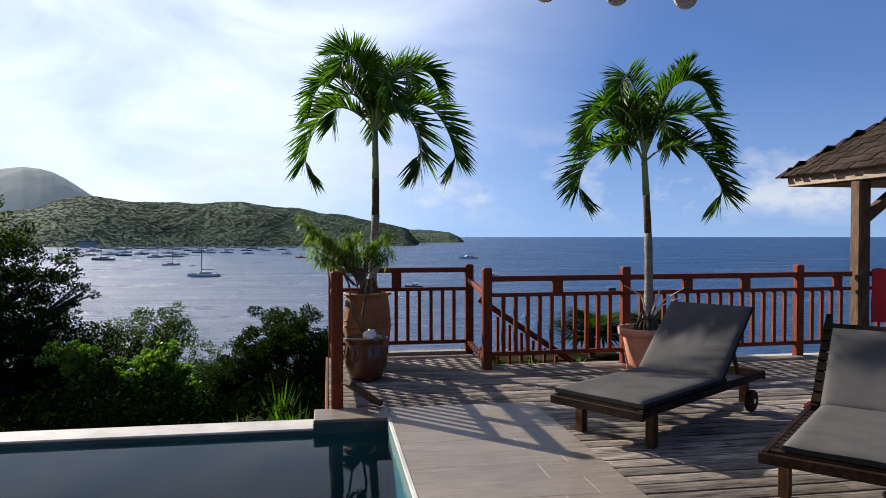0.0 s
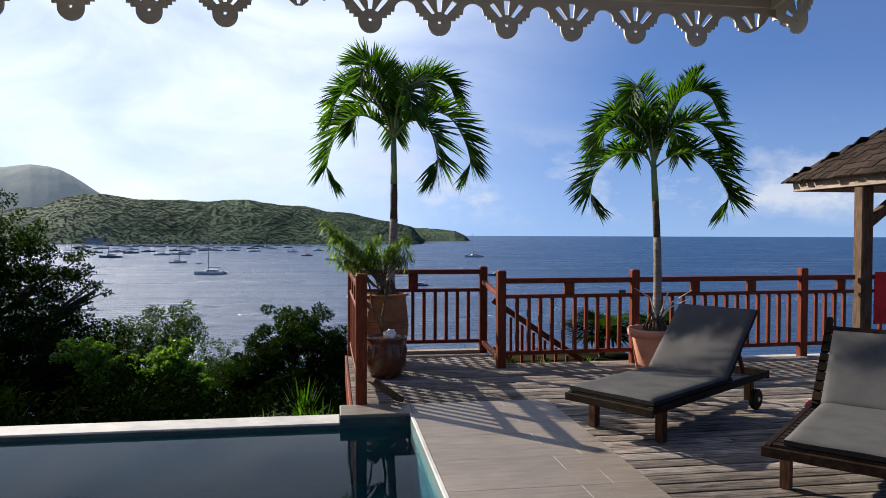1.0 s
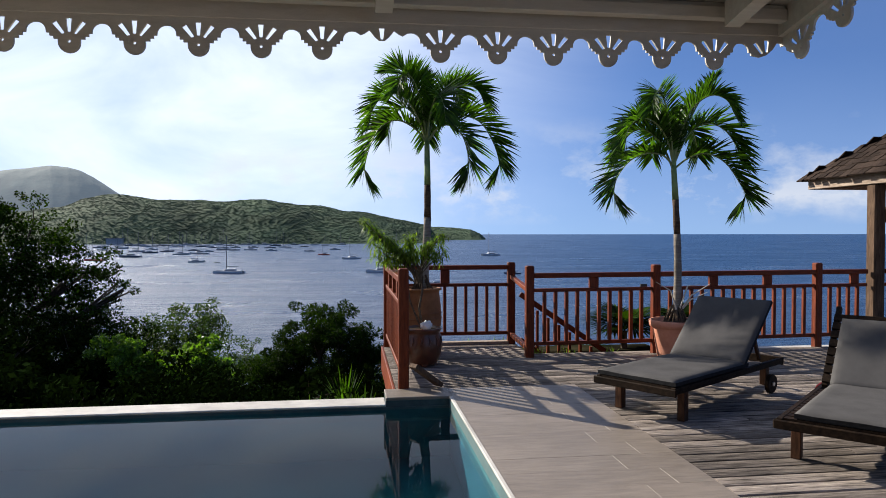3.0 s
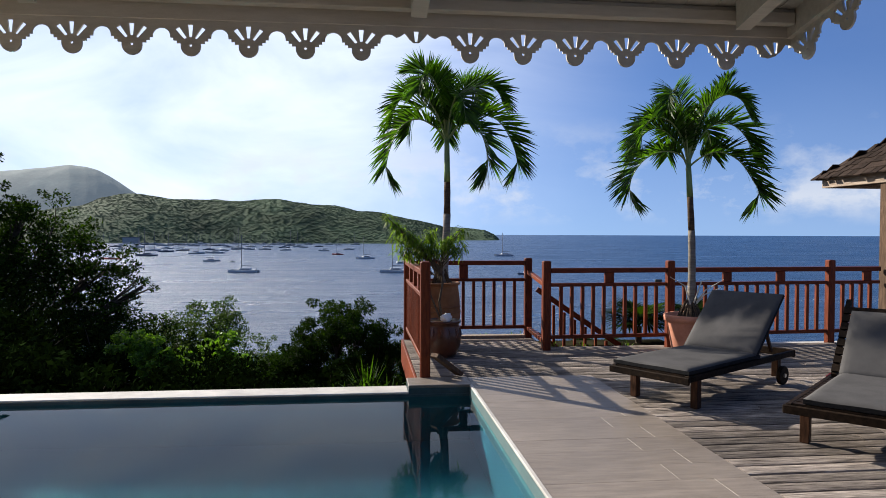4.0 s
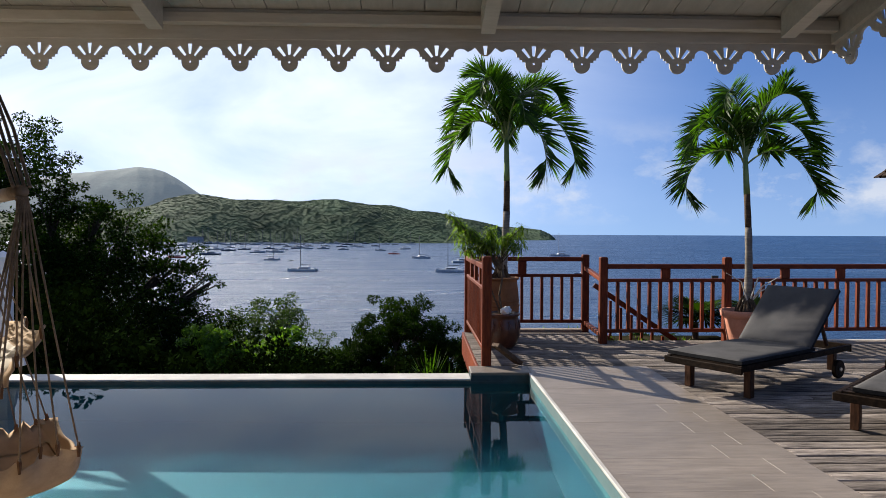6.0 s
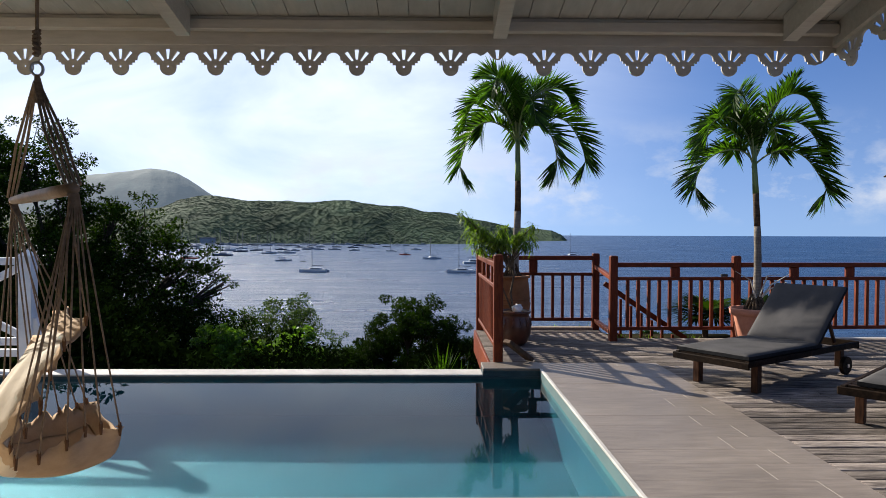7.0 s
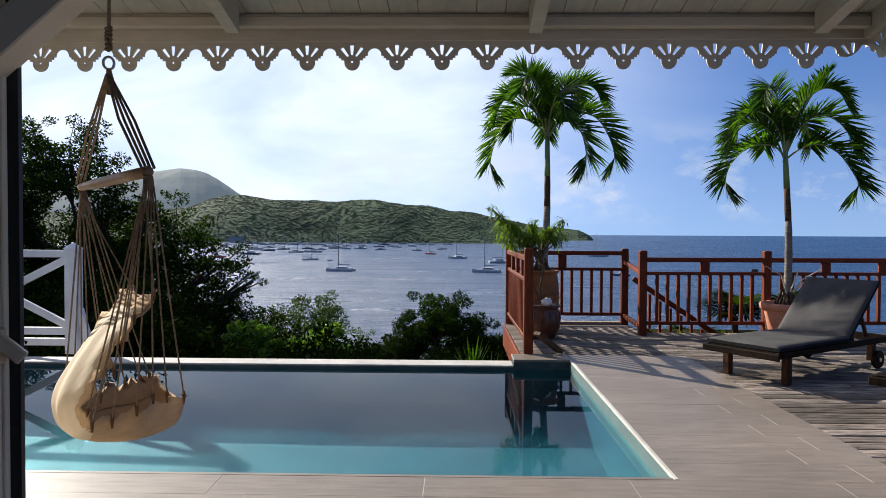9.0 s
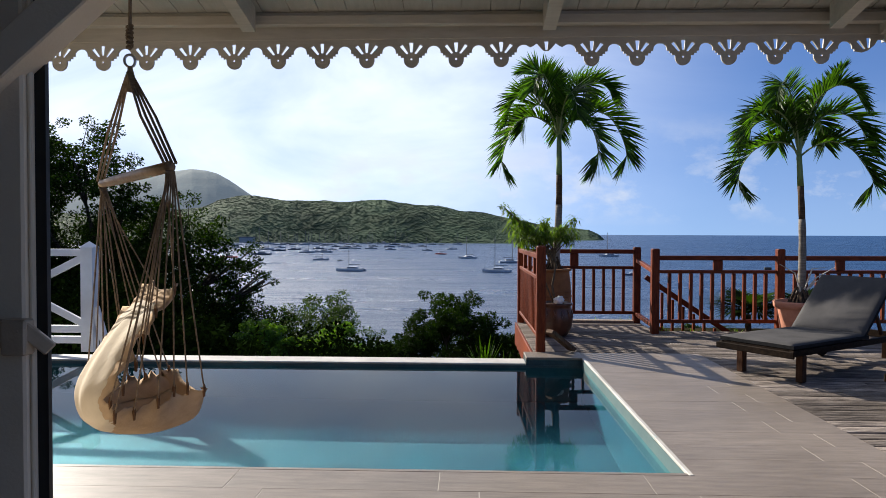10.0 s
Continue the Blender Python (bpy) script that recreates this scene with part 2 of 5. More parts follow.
M_loop = surf("brown_cord_loop", (0.11, 0.055, 0.028), (0.20, 0.11, 0.06), 40, 0.9, 0.4, 200, gloss=0.05)
M_steel = surf("galvanised_steel", (0.45, 0.45, 0.46), (0.6, 0.6, 0.6), 20, 0.35, 0.1, metal=1.0)
M_brass = surf("painted_latch", (0.42, 0.33, 0.23), (0.54, 0.44, 0.32), 14, 0.45, 0.2)
M_hull = surf("white_gelcoat", (0.30, 0.31, 0.33), (0.62, 0.63, 0.64), 2, 0.3, 0.0)
M_hull2 = surf("dark_hull_paint", (0.05, 0.07, 0.11), (0.09, 0.11, 0.15), 2, 0.3, 0.0)
M_hull3 = surf("red_hull_paint", (0.35, 0.04, 0.03), (0.45, 0.06, 0.04), 2, 0.3, 0.0)
M_mast = surf("grey_aluminium_mast", (0.10, 0.10, 0.11), (0.16, 0.16, 0.17), 2, 0.5, 0.0)
M_glassd = surf("tinted_cabin_glass", (0.02, 0.025, 0.03), (0.03, 0.035, 0.04), 2, 0.1, 0.0)
M_shell = surf("white_shell", (0.75, 0.72, 0.68), (0.82, 0.80, 0.77), 20, 0.4, 0.2)
M_dry = surf("bleached_dry_stalk", (0.45, 0.38, 0.30), (0.62, 0.55, 0.46), 20, 0.8, 0.3)


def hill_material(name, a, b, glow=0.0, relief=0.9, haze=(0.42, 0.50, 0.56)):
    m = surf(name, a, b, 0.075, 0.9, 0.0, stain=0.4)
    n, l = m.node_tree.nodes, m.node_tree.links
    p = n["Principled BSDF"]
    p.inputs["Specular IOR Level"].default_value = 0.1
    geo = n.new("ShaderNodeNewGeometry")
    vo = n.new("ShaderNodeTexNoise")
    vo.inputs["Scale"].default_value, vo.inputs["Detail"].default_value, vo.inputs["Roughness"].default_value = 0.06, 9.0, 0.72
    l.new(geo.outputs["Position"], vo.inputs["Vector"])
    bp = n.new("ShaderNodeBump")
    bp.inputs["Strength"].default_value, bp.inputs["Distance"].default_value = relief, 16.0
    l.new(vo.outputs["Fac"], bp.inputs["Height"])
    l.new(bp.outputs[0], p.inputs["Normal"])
    # glow paints distance haze onto the slope as emission; nothing here gives off light
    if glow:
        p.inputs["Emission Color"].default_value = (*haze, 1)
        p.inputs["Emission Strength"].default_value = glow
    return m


M_hill = hill_material("forested_hillside", (0.044, 0.074, 0.042), (0.082, 0.120, 0.063), 0.0, 0.25)
M_woods = hill_material("far_tree_crowns", (0.046, 0.077, 0.043), (0.084, 0.124, 0.064), 0.0, 0.1)
# the mountain's air haze is painted in as a faint blue emission
M_far = hill_material("mountain_haze_emission", (0.02, 0.034, 0.03), (0.03, 0.05, 0.042), 0.165, 0.15, (0.34, 0.43, 0.54))


def water(name, deep, ripple, scale, stretch, clear):
    m = bpy.data.materials.new(name)
    m.use_nodes = True
    n, l = m.node_tree.nodes, m.node_tree.links
    p = n["Principled BSDF"]
    p.inputs["Base Color"].default_value = (*deep, 1)
    p.inputs["IOR"].default_value = 1.33
    p.inputs["Roughness"].default_value = 0.0 if clear else 0.32
    p.inputs["Transmission Weight"].default_value = 1.0 if clear else 0.0
    geo = n.new("ShaderNodeNewGeometry")
    mp = n.new("ShaderNodeMapping")
    mp.inputs["Scale"].default_value = stretch
    l.new(geo.outputs["Position"], mp.inputs["Vector"])
    t = n.new("ShaderNodeTexNoise")
    t.inputs["Scale"].default_value, t.inputs["Detail"].default_value, t.inputs["Roughness"].default_value = scale, 2.0 if clear else 8.0, 0.5 if clear else 0.66
    l.new(mp.outputs[0], t.inputs["Vector"])
    bp = n.new("ShaderNodeBump")
    bp.inputs["Strength"].default_value, bp.inputs["Distance"].default_value = ripple
    l.new(t.outputs["Fac"], bp.inputs["Height"])
    l.new(bp.outputs[0], p.inputs["Normal"])
    return m


M_pool = water("clear_pool_water", (0.20, 0.72, 0.86), (0.02, 0.012), 2.6, (1, 1, 1), True)
M_pool.node_tree.nodes["Principled BSDF"].inputs["IOR"].default_value = 1.125
M_sea = water("open_sea_water", (0.004, 0.036, 0.105), (1.0, 2.8), 0.32, (0.34, 1.0, 1), False)
M_sea.node_tree.nodes["Principled BSDF"].inputs["Specular IOR Level"].default_value = 0.42
# cat's-paws: long streaks where the wind roughens the sea
sn, sl = M_sea.node_tree.nodes, M_sea.node_tree.links
s_geo = sn.new("ShaderNodeNewGeometry")
s_map = sn.new("ShaderNodeMapping")
s_map.inputs["Scale"].default_value = (0.22, 1.0, 1.0)
s_noise = sn.new("ShaderNodeTexNoise")
s_noise.inputs["Scale"].default_value, s_noise.inputs["Detail"].default_value, s_noise.inputs["Roughness"].default_value = 0.05, 9.0, 0.7
s_rough = sn.new("ShaderNodeMapRange")
s_rough.inputs["From Min"].default_value, s_rough.inputs["From Max"].default_value = 0.34, 0.66
s_rough.inputs["To Min"].default_value, s_rough.inputs["To Max"].default_value = 0.22, 0.44
sl.new(s_geo.outputs["Position"], s_map.inputs["Vector"])
sl.new(s_map.outputs[0], s_noise.inputs["Vector"])
sl.new(s_noise.outputs["Fac"], s_rough.inputs["Value"])
sl.new(s_rough.outputs[0], sn["Principled BSDF"].inputs["Roughness"])


# ---- building blocks ----
def link(name, bm, material, parent=None, label="", smooth=False):
    me = bpy.data.meshes.new(name)
    if smooth:
        for f in bm.faces:
            f.smooth = True
    bm.to_mesh(me)
    bm.free()
    me.materials.append(material)
    ob = new(name, me)
    if parent:
        ob.parent = parent
    if label:
        ob["label"] = label
    return ob


def part(name, bm, material, parent, label="", smooth=False):
    return link(name, bm, material, parent, label, smooth)


def thing(name, m, label, category, group="", kind=""):
    ob = new(name)
    ob.empty_display_size = 0.1
    ob.matrix_basis = m
    return tagged(ob, label, category, group, kind)


def box(bm, x0, x1, y0, y1, z0, z1, m=None, bevel=0.0):
    c = Vector(((x0 + x1) / 2, (y0 + y1) / 2, (z0 + z1) / 2))
    mat = Matrix.Translation(c) @ Matrix.Diagonal((x1 - x0, y1 - y0, z1 - z0, 1))
    if m is not None:
        mat = m @ mat
    r = bmesh.ops.create_cube(bm, size=1.0, matrix=mat)
    if bevel:
        vs = set(r["verts"])
        es = [e for e in bm.edges if e.verts[0] in vs and e.verts[1] in vs]
        bmesh.ops.bevel(bm, geom=es, offset=bevel, segments=1, affect="EDGES", clamp_overlap=True)
    return bm


def cuboid(*a, **k):
    return box(bmesh.new(), *a, **k)


def beam(bm, a, b, w, h, bevel=0.004):
    """A squared bar from a to b, w across and h high."""
    a, b = Vector(a), Vector(b)
    d = b - a
    side = d.cross(Vector((0, 0, 1)))
    if side.length < 1e-4:
        side = Vector((1, 0, 0))
    side.normalize()
    upv = side.cross(d).normalized()
    m = Matrix.Translation((a + b) / 2) @ Matrix((side, d.normalized(), upv)).transposed().to_4x4()
    return box(bm, -w / 2, w / 2, -d.length / 2, d.length / 2, -h / 2, h / 2, m, bevel)


def tube(bm, pts, radii, sides=8, cap=True):
    """A round tapering limb through the points."""
    rings = []
    pts = [Vector(p) for p in pts]
    for i, p in enumerate(pts):
        d = (pts[min(i + 1, len(pts) - 1)] - pts[max(i - 1, 0)]).normalized()
        s = d.cross(Vector((0.3, 0.9, 0.1))).normalized()
        u = s.cross(d)
        r = radii[i] if hasattr(radii, "__len__") else radii
        rings.append([bm.verts.new(p + (s * math.cos(2 * math.pi * k / sides) + u * math.sin(2 * math.pi * k / sides)) * r) for k in range(sides)])
    for q, w in zip(rings, rings[1:]):
        for k in range(sides):
            bm.faces.new((q[k], q[(k + 1) % sides], w[(k + 1) % sides], w[k]))
    if cap:
        bm.faces.new(rings[0][::-1])
        bm.faces.new(rings[-1])
    return bm


def lathe(bm, profile, sides=40, wobble=0.0):
    rings = []
    for r, z in profile:
        rings.append([bm.verts.new((r * (1 + wobble * math.sin(3 * k)) * math.cos(2 * math.pi * k / sides), r * math.sin(2 * math.pi * k / sides), z)) for k in range(sides)])
    for q, w in zip(rings, rings[1:]):
        for k in range(sides):
            bm.faces.new((q[k], q[(k + 1) % sides], w[(k + 1) % sides], w[k]))
    bm.faces.new(rings[0][::-1])
    bm.faces.new(rings[-1])
    return bm


def raw(name, verts, faces, material, parent=None, label="", smooth=False):
    me = bpy.data.meshes.new(name)
    me.from_pydata(np.asarray(verts).tolist(), [], np.asarray(faces).tolist() if not isinstance(faces, list) else faces)
    me.materials.append(material)
    if smooth:
        me.polygons.foreach_set("use_smooth", [True] * len(me.polygons))
    ob = new(name, me)
    if parent:
        ob.parent = parent
    if label:
        ob["label"] = label
    return ob


def bearing(degrees, distance, z=0.0):
    """A place by its bearing from the doorway (clockwise from straight ahead) and its distance ahead."""
    a = radians(degrees)
    return Vector((-1.97 + distance * math.tan(a), -4.68 + distance, z))

# ---- sea, hills, ground ----
SEA = -19.0
raw("sea", [(-4800, 30, SEA), (4800, 30, SEA), (4800, 4990, SEA), (-4800, 4990, SEA)], [(0, 1, 2, 3)], M_sea)
tagged(bpy.data.objects["sea"], "deep blue rippled sea reaching to the horizon", "sea", kind="structure")


def fbm(x, y, s, seed=0.0):
    return noise.fractal(Vector((x * s, y * s, seed)), 1.0, 2.0, 5)


def ridge(name, az0, az1, near, crest, far, heights, material, label, rough, shore=SEA, woods=0):
    """A long hill: a strip of bearings by steps of distance, crest heights read off along it."""
    na, nd = 300, 80
    verts, faces = [], []
    for i in range(na + 1):
        a = az0 + (az1 - az0) * i / na
        top = float(np.interp(a, [h[0] for h in heights], [h[1] for h in heights]))
        for j in range(nd + 1):
            f = j / nd
            d = near + (far - near) * f
            c = (crest - near) / (far - near)
            prof = math.sin(min(f / c, 1.0) * math.pi / 2) if f <= c else math.cos((f - c) / (1 - c) * math.pi / 2)
            p = bearing(a, d)
            k = shore - 3 + (top - shore + 3) * prof
            k += rough * fbm(p.x, p.y, 0.012, 3.0) * prof * max(0.15, min(1, (top + 15) / 60)) + rough * 0.10 * abs(fbm(p.x, p.y, 0.045, 9.0)) * min(1.0, f * 6)
            verts.append((p.x, p.y, k))
    for i in range(na):
        for j in range(nd):
            q = i * (nd + 1) + j
            faces.append((q, q + nd + 1, q + nd + 2, q + 1))
    ob = raw(name, verts, faces, material, smooth=True)
    if woods:                       # rounded crowns of uneven size all over the near slope
        rw = random.Random(17)
        cv, cf = [], []
        ball = bmesh.new()
        bmesh.ops.create_icosphere(ball, subdivisions=1, radius=1.0)
        bv, bfc = [v.co.copy() for v in ball.verts], [[v.index for v in f.verts] for f in ball.faces]
        ball.free()
        for _ in range(woods):
            i, j = rw.randrange(na), int(rw.random() * nd * 0.55)
            c = Vector(verts[i * (nd + 1) + j]).lerp(Vector(verts[(i + 1) * (nd + 1) + j + 1]), rw.random())
            if c.z < shore + 1:
                continue
            r = rw.choice((1.0, 1.3, 1.6, 2.0, 2.4))
            b = len(cv)
            for v in bv:
                k = r * rw.uniform(0.65, 1.3)
                cv.append((c.x + v.x * k, c.y + v.y * k, c.z + v.z * k * 0.34))
            cf += [tuple(q + b for q in f) for f in bfc]
        tagged(raw(name + "_woods", cv, cf, M_woods, smooth=True), "dense green woods covering the headland", "woods", kind="stuff")
    return tagged(ob, label, "hill", kind="structure")


ridge("headland", -42, 10.2, 1180, 1480, 2000,
      [(-42, 60), (-27, 30), (-24, 38), (-21, 50), (-19.5, 66), (-17, 73), (-13, 65), (-9.5, 60), (-6.5, 65), (-3.5, 55), (1.5, 38), (4, 26), (6.3, 13), (7.4, -22)],
      M_hill, "wooded green headland across the bay", 6.0, woods=42000)
ridge("backdrop_headland_tip", 3, 12, 1650, 1850, 2050, [(3, 10), (6, 14), (8.2, 11), (9.8, 7), (10.6, -6), (11.0, -19), (12, -26)], M_hill, "low dark wooded point at the end of the headland", 6.0, woods=2500)
# far backdrop whose haze comes from its emissive material, not from air
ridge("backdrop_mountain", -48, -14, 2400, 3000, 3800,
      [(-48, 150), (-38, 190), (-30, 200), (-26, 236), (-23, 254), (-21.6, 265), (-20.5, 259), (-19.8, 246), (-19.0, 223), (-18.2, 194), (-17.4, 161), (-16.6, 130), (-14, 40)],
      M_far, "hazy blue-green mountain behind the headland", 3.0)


def ground_z(x, y):
    z = -0.9 - 0.34 * max(0.0, y - 3.0)
    z += 0.22 * max(0.0, -x - 9.0) * min(1.0, max(0.0, (y + 4) / 10))
    z = max(z, SEA - 3)
    return z + 0.35 * fbm(x, y, 0.25, 5.0)


gv, gf = [], []
GN = 110
for i in range(GN + 1):
    for j in range(GN + 1):
        x, y = -70 + 130 * i / GN, 2.6 + 78 * j / GN
        gv.append((x, y, ground_z(x, y)))
for i in range(GN):
    for j in range(GN):
        q = i * (GN + 1) + j
        gf.append((q, q + GN + 1, q + GN + 2, q + 1))
tagged(raw("ground", gv, gf, M_ground, smooth=True), "dark leaf-littered hillside falling to the sea", "ground", kind="structure")

tagged(raw("ground_under_house", [(-70, -70, -1.6), (60, -70, -1.6), (60, 2.75, -1.6), (-70, 2.75, -1.6)], [(0, 1, 2, 3)], M_ground), "bare earth round the house", "ground", kind="structure")
tagged(link("patio", cuboid(0.356, 8.0, -7.2, -3.401, -0.25, -0.003), M_tile), "sand-coloured stone patio beside the house", "patio", kind="structure")

# ---- pool ----
PX1, PY0, PY1, PZ = -0.845, -1.13, 2.09, -0.097
bm = bmesh.new()
box(bm, -9.0, PX1, PY0, PY1, -1.45, -0.90)
box(bm, -9.15, -9.0, PY0, PY1, -1.45, -0.06)
box(bm, -9.0, PX1, PY1, PY1 + 0.30, -1.45, -0.0745)
box(bm, -9.0, PX1 + 0.2, PY0 - 0.2, PY0, -1.45, -0.0165)
box(bm, PX1, PX1 + 0.2, PY0, PY1 + 0.3, -1.45, -0.0165)
tagged(link("pool_basin", bm, M_liner), "turquoise rendered swimming pool basin", "pool", kind="structure")
tagged(link("pool_coping", cuboid(-9.15, -1.39, PY1, PY1 + 0.27, -0.074, -0.055, bevel=0.006), M_coping), "pale stone coping along the far pool edge", "coping", kind="structure")
tagged(link("pool_coping_corner", cuboid(-1.39, PX1 + 0.02, PY1, PY1 + 0.33, -0.022, 0.004, bevel=0.005), M_tile), "pale raised stone slab at the pool corner", "coping", kind="structure")
tagged(link("pool_corner_wall", cuboid(-1.39, PX1, PY1 + 0.004, PY1 + 0.33, -1.4, -0.0225), M_darkline), "dark blue-grey wall under the pool corner slab", "wall", kind="structure")
tagged(link("pool_waterline_band", cuboid(-9.0, PX1 - 0.006, PY1 - 0.006, PY1, -0.30, -0.0745), M_darkline), "dark blue-grey band below the far coping", "tile band", kind="structure")
tagged(link("pool_edge_trim", cuboid(PX1 - 0.006, PX1 + 0.02, PY0 - 0.03, PY1, -0.016, 0.003, bevel=0.003), M_coping), "pale edge trim beside the pool", "trim", kind="structure")
tagged(link("pool_edge_trim_near", cuboid(-9.0, PX1 - 0.004, PY0 - 0.03, PY0 + 0.004, -0.016, 0.001, bevel=0.003), M_tile), "sand-coloured stone edge beside the pool", "trim", kind="structure")
tagged(link("pool_side_wall", cuboid(PX1 - 0.006, PX1, PY0 + 0.004, PY1 - 0.006, -0.16, -0.0165), M_sidewall), "pale rendered band at the top of the pool side", "wall", kind="structure")
wv = [(-9.0, PY0, PZ), (PX1, PY0, PZ), (PX1, PY1, PZ), (-9.0, PY1, PZ)]
ob = tagged(raw("pool_water", wv, [(0, 1, 2, 3)], M_pool), "calm clear turquoise pool water", "water", kind="structure")
ob.visible_shadow = False
tagged(link("retaining_wall", cuboid(-9.2, PX1, PY1 + 0.31, PY1 + 0.33, -3.5, -0.11), M_coping), "rendered outer pool wall", "wall", kind="structure")

# ---- veranda building ----
EY = -0.90          # line of the eave
RX = 0.20           # side eave
SLOPE = 0.20


def roof_z(y):
    return 2.357 + SLOPE * (EY - y)


def slanted(x0, x1, y0, y1, below, above, bm=None):
    """A slab that follows the roof's slope between y0 and y1 (y0 > y1)."""
    bm = bm or bmesh.new()
    v = []
    for y in (y0, y1):
        for x in (x0, x1):
            for z in (below, above):
                v.append(bm.verts.new((x, y, roof_z(y) + z)))
    for f in ((0, 1, 3, 2), (4, 6, 7, 5), (0, 4, 5, 1), (2, 3, 7, 6), (0, 2, 6, 4), (1, 5, 7, 3)):
        bm.faces.new([v[i] for i in f])
    return bm


bm = bmesh.new()
x = -8.0
while x < RX - 0.02:
    slanted(x, min(x + 0.146, RX), EY - 0.03, -7.2, 0.0, 0.02, bm)
    x += 0.15
slanted(-8.0, RX, EY - 0.03, -7.2, 0.022, 0.09, bm)
tagged(link("ceiling", bm, M_board), "white painted board ceiling under the veranda roof", "ceiling", kind="structure")
for i, x in enumerate((-6.17, -4.64, -3.11, -1.55, -0.10)):
    tagged(link("rafter", slanted(x - 0.034, x + 0.034, EY - 0.13, -7.2, -0.128, -0.002), M_white), "white painted roof rafter", "rafter", "veranda rafters")
tagged(link("purlin", cuboid(-8.0, RX - 0.03, EY - 0.10, EY - 0.05, 2.30, 2.352, bevel=0.004), M_white), "white painted batten behind the fascia", "beam", kind="structure")
tagged(link("purlin_upper", cuboid(-8.0, RX - 0.03, EY - 0.085, EY - 0.05, 2.353, 2.37, bevel=0.003), M_white), "white painted batten under the ceiling boards", "beam", kind="structure")
tagged(link("fascia", cuboid(-8.0, RX, EY - 0.028, EY, 2.245, 2.40, bevel=0.003), M_white), "white painted eave fascia board", "fascia", kind="structure").matrix_basis = pose(0, 0, 0.009, 0, -0.3, 0)
tagged(link("fascia_side", slanted(RX - 0.028, RX, EY - 0.029, -7.2, -0.112, 0.06), M_white), "white painted sloping verge board", "fascia", kind="structure")


def fan(cut=0, half=0):
    """One fretwork fan of the eave lace, 0.239 wide: a plate with an arc, steps, a round drop and slots."""
    P = 0.239
    n = 12
    out = []
    # outline of the lower edge from the left to the right: half arch, steps, round drop, steps, half arch
    def half_edge():
        pts = [(-P / 2, -0.036)]
        for k in range(1, 6):
            a = k / 5 * math.pi / 2
            pts.append((-P / 2 + 0.036 * math.sin(a), -0.036 - 0.034 * (1 - math.cos(a))))
        for sx, sz in ((-0.083, -0.076), (-0.071, -0.076), (-0.071, -0.088), (-0.057, -0.088), (-0.057, -0.099), (-0.041, -0.099), (-0.041, -0.108)):
            pts.append((sx, sz))
        for k in range(0, 7):
            a = math.pi - k / 6 * math.pi / 2
            pts.append((0.041 * math.cos(a), -0.112 - 0.041 * math.sin(a)))
        return pts
    l = half_edge()
    if cut:
        l = [(-P / 2, -0.036), (-0.105, -0.038), (-0.085, -0.05), (-0.07, -0.044), (-0.05, -0.03), (-0.03, -0.055), (-0.012, -0.07), (0, -0.07)]
    r = [(-px, pz) for px, pz in l[::-1]][1:]
    if half:
        l = half_edge()[:6] + [(-0.083, -0.076), (-0.071, -0.076), (-0.071, -0.088), (-0.03, -0.095), (0.0, -0.085), (0.03, -0.06), (0.05, -0.03), (P / 2, -0.036)]
        r = []
    low = l + r
    bm = bmesh.new()
    slots = []
    if True:
        slots.append([(-0.006, -0.072), (0.006, -0.072), (0.011, -0.02), (-0.011, -0.02)])
        if not cut:
            slots.append([(-0.026, -0.081), (-0.016, -0.089 + 0.012), (-0.047, -0.03), (-0.062, -0.040)])
            if not half:
                slots.append([(0.016, -0.089 + 0.012), (0.026, -0.081), (0.062, -0.040), (0.047, -0.03)])
        else:
            slots = [[(-0.005, -0.066), (0.005, -0.066), (0.011, -0.02), (-0.011, -0.02)]]
        if not cut and not half:
            slots.append([(0.006 * math.cos(a), -0.108 + 0.006 * math.sin(a)) for a in np.linspace(0, 2 * math.pi, 9)[:-1]])
    edges = []
    loops = [[(-P / 2, 0.0)] + low + [(P / 2, 0.0)]] + slots
    for lp in loops:
        vs = [bm.verts.new((px, 0, pz)) for px, pz in lp]
        edges += [bm.edges.new((vs[k], vs[(k + 1) % len(vs)])) for k in range(len(vs))]
    bmesh.ops.triangle_fill(bm, use_beauty=True, use_dissolve=False, edges=edges)
    faces = bm.faces[:]
    r = bmesh.ops.extrude_face_region(bm, geom=faces)
    vs = [v for v in r["geom"] if isinstance(v, bmesh.types.BMVert)]
    bmesh.ops.translate(bm, verts=vs, vec=(0, 0.010, 0))
    bmesh.ops.recalc_face_normals(bm, faces=bm.faces[:])
    return bm


lace = thing("eave_lace", pose(0, EY - 0.024, 2.256, 0, -0.3, 0), "white painted wooden fretwork lace under the eave", "eave trim")
full = None
for k in range(-25, 9):
    x = -1.792 + 0.239 * k
    if k == 1:
        o = part("fretwork_fan", fan(cut=1), M_white, lace)
    elif k == 8:
        o = part("fretwork_fan", fan(half=1), M_white, lace)
    elif full is None:
        o = full = part("fretwork_fan", fan(), M_white, lace)
    else:
        o = new("fretwork_fan", full.data)
        o.parent = lace
    o.location = (x, 0, 0)
lace2 = thing("eave_lace", pose(RX - 0.004, EY, 2.25, 0, 0, -90) @ pose(0, 0, 0, 0, -13.2, 0), "white painted wooden fretwork lace under the sloping verge", "eave trim")
for k in range(0, 12):
    o = new("fretwork_fan", full.data)
    o.parent = lace2
    o.location = (0.128 + 0.262 * k, 0, 0)
    o.scale.x = 1.09

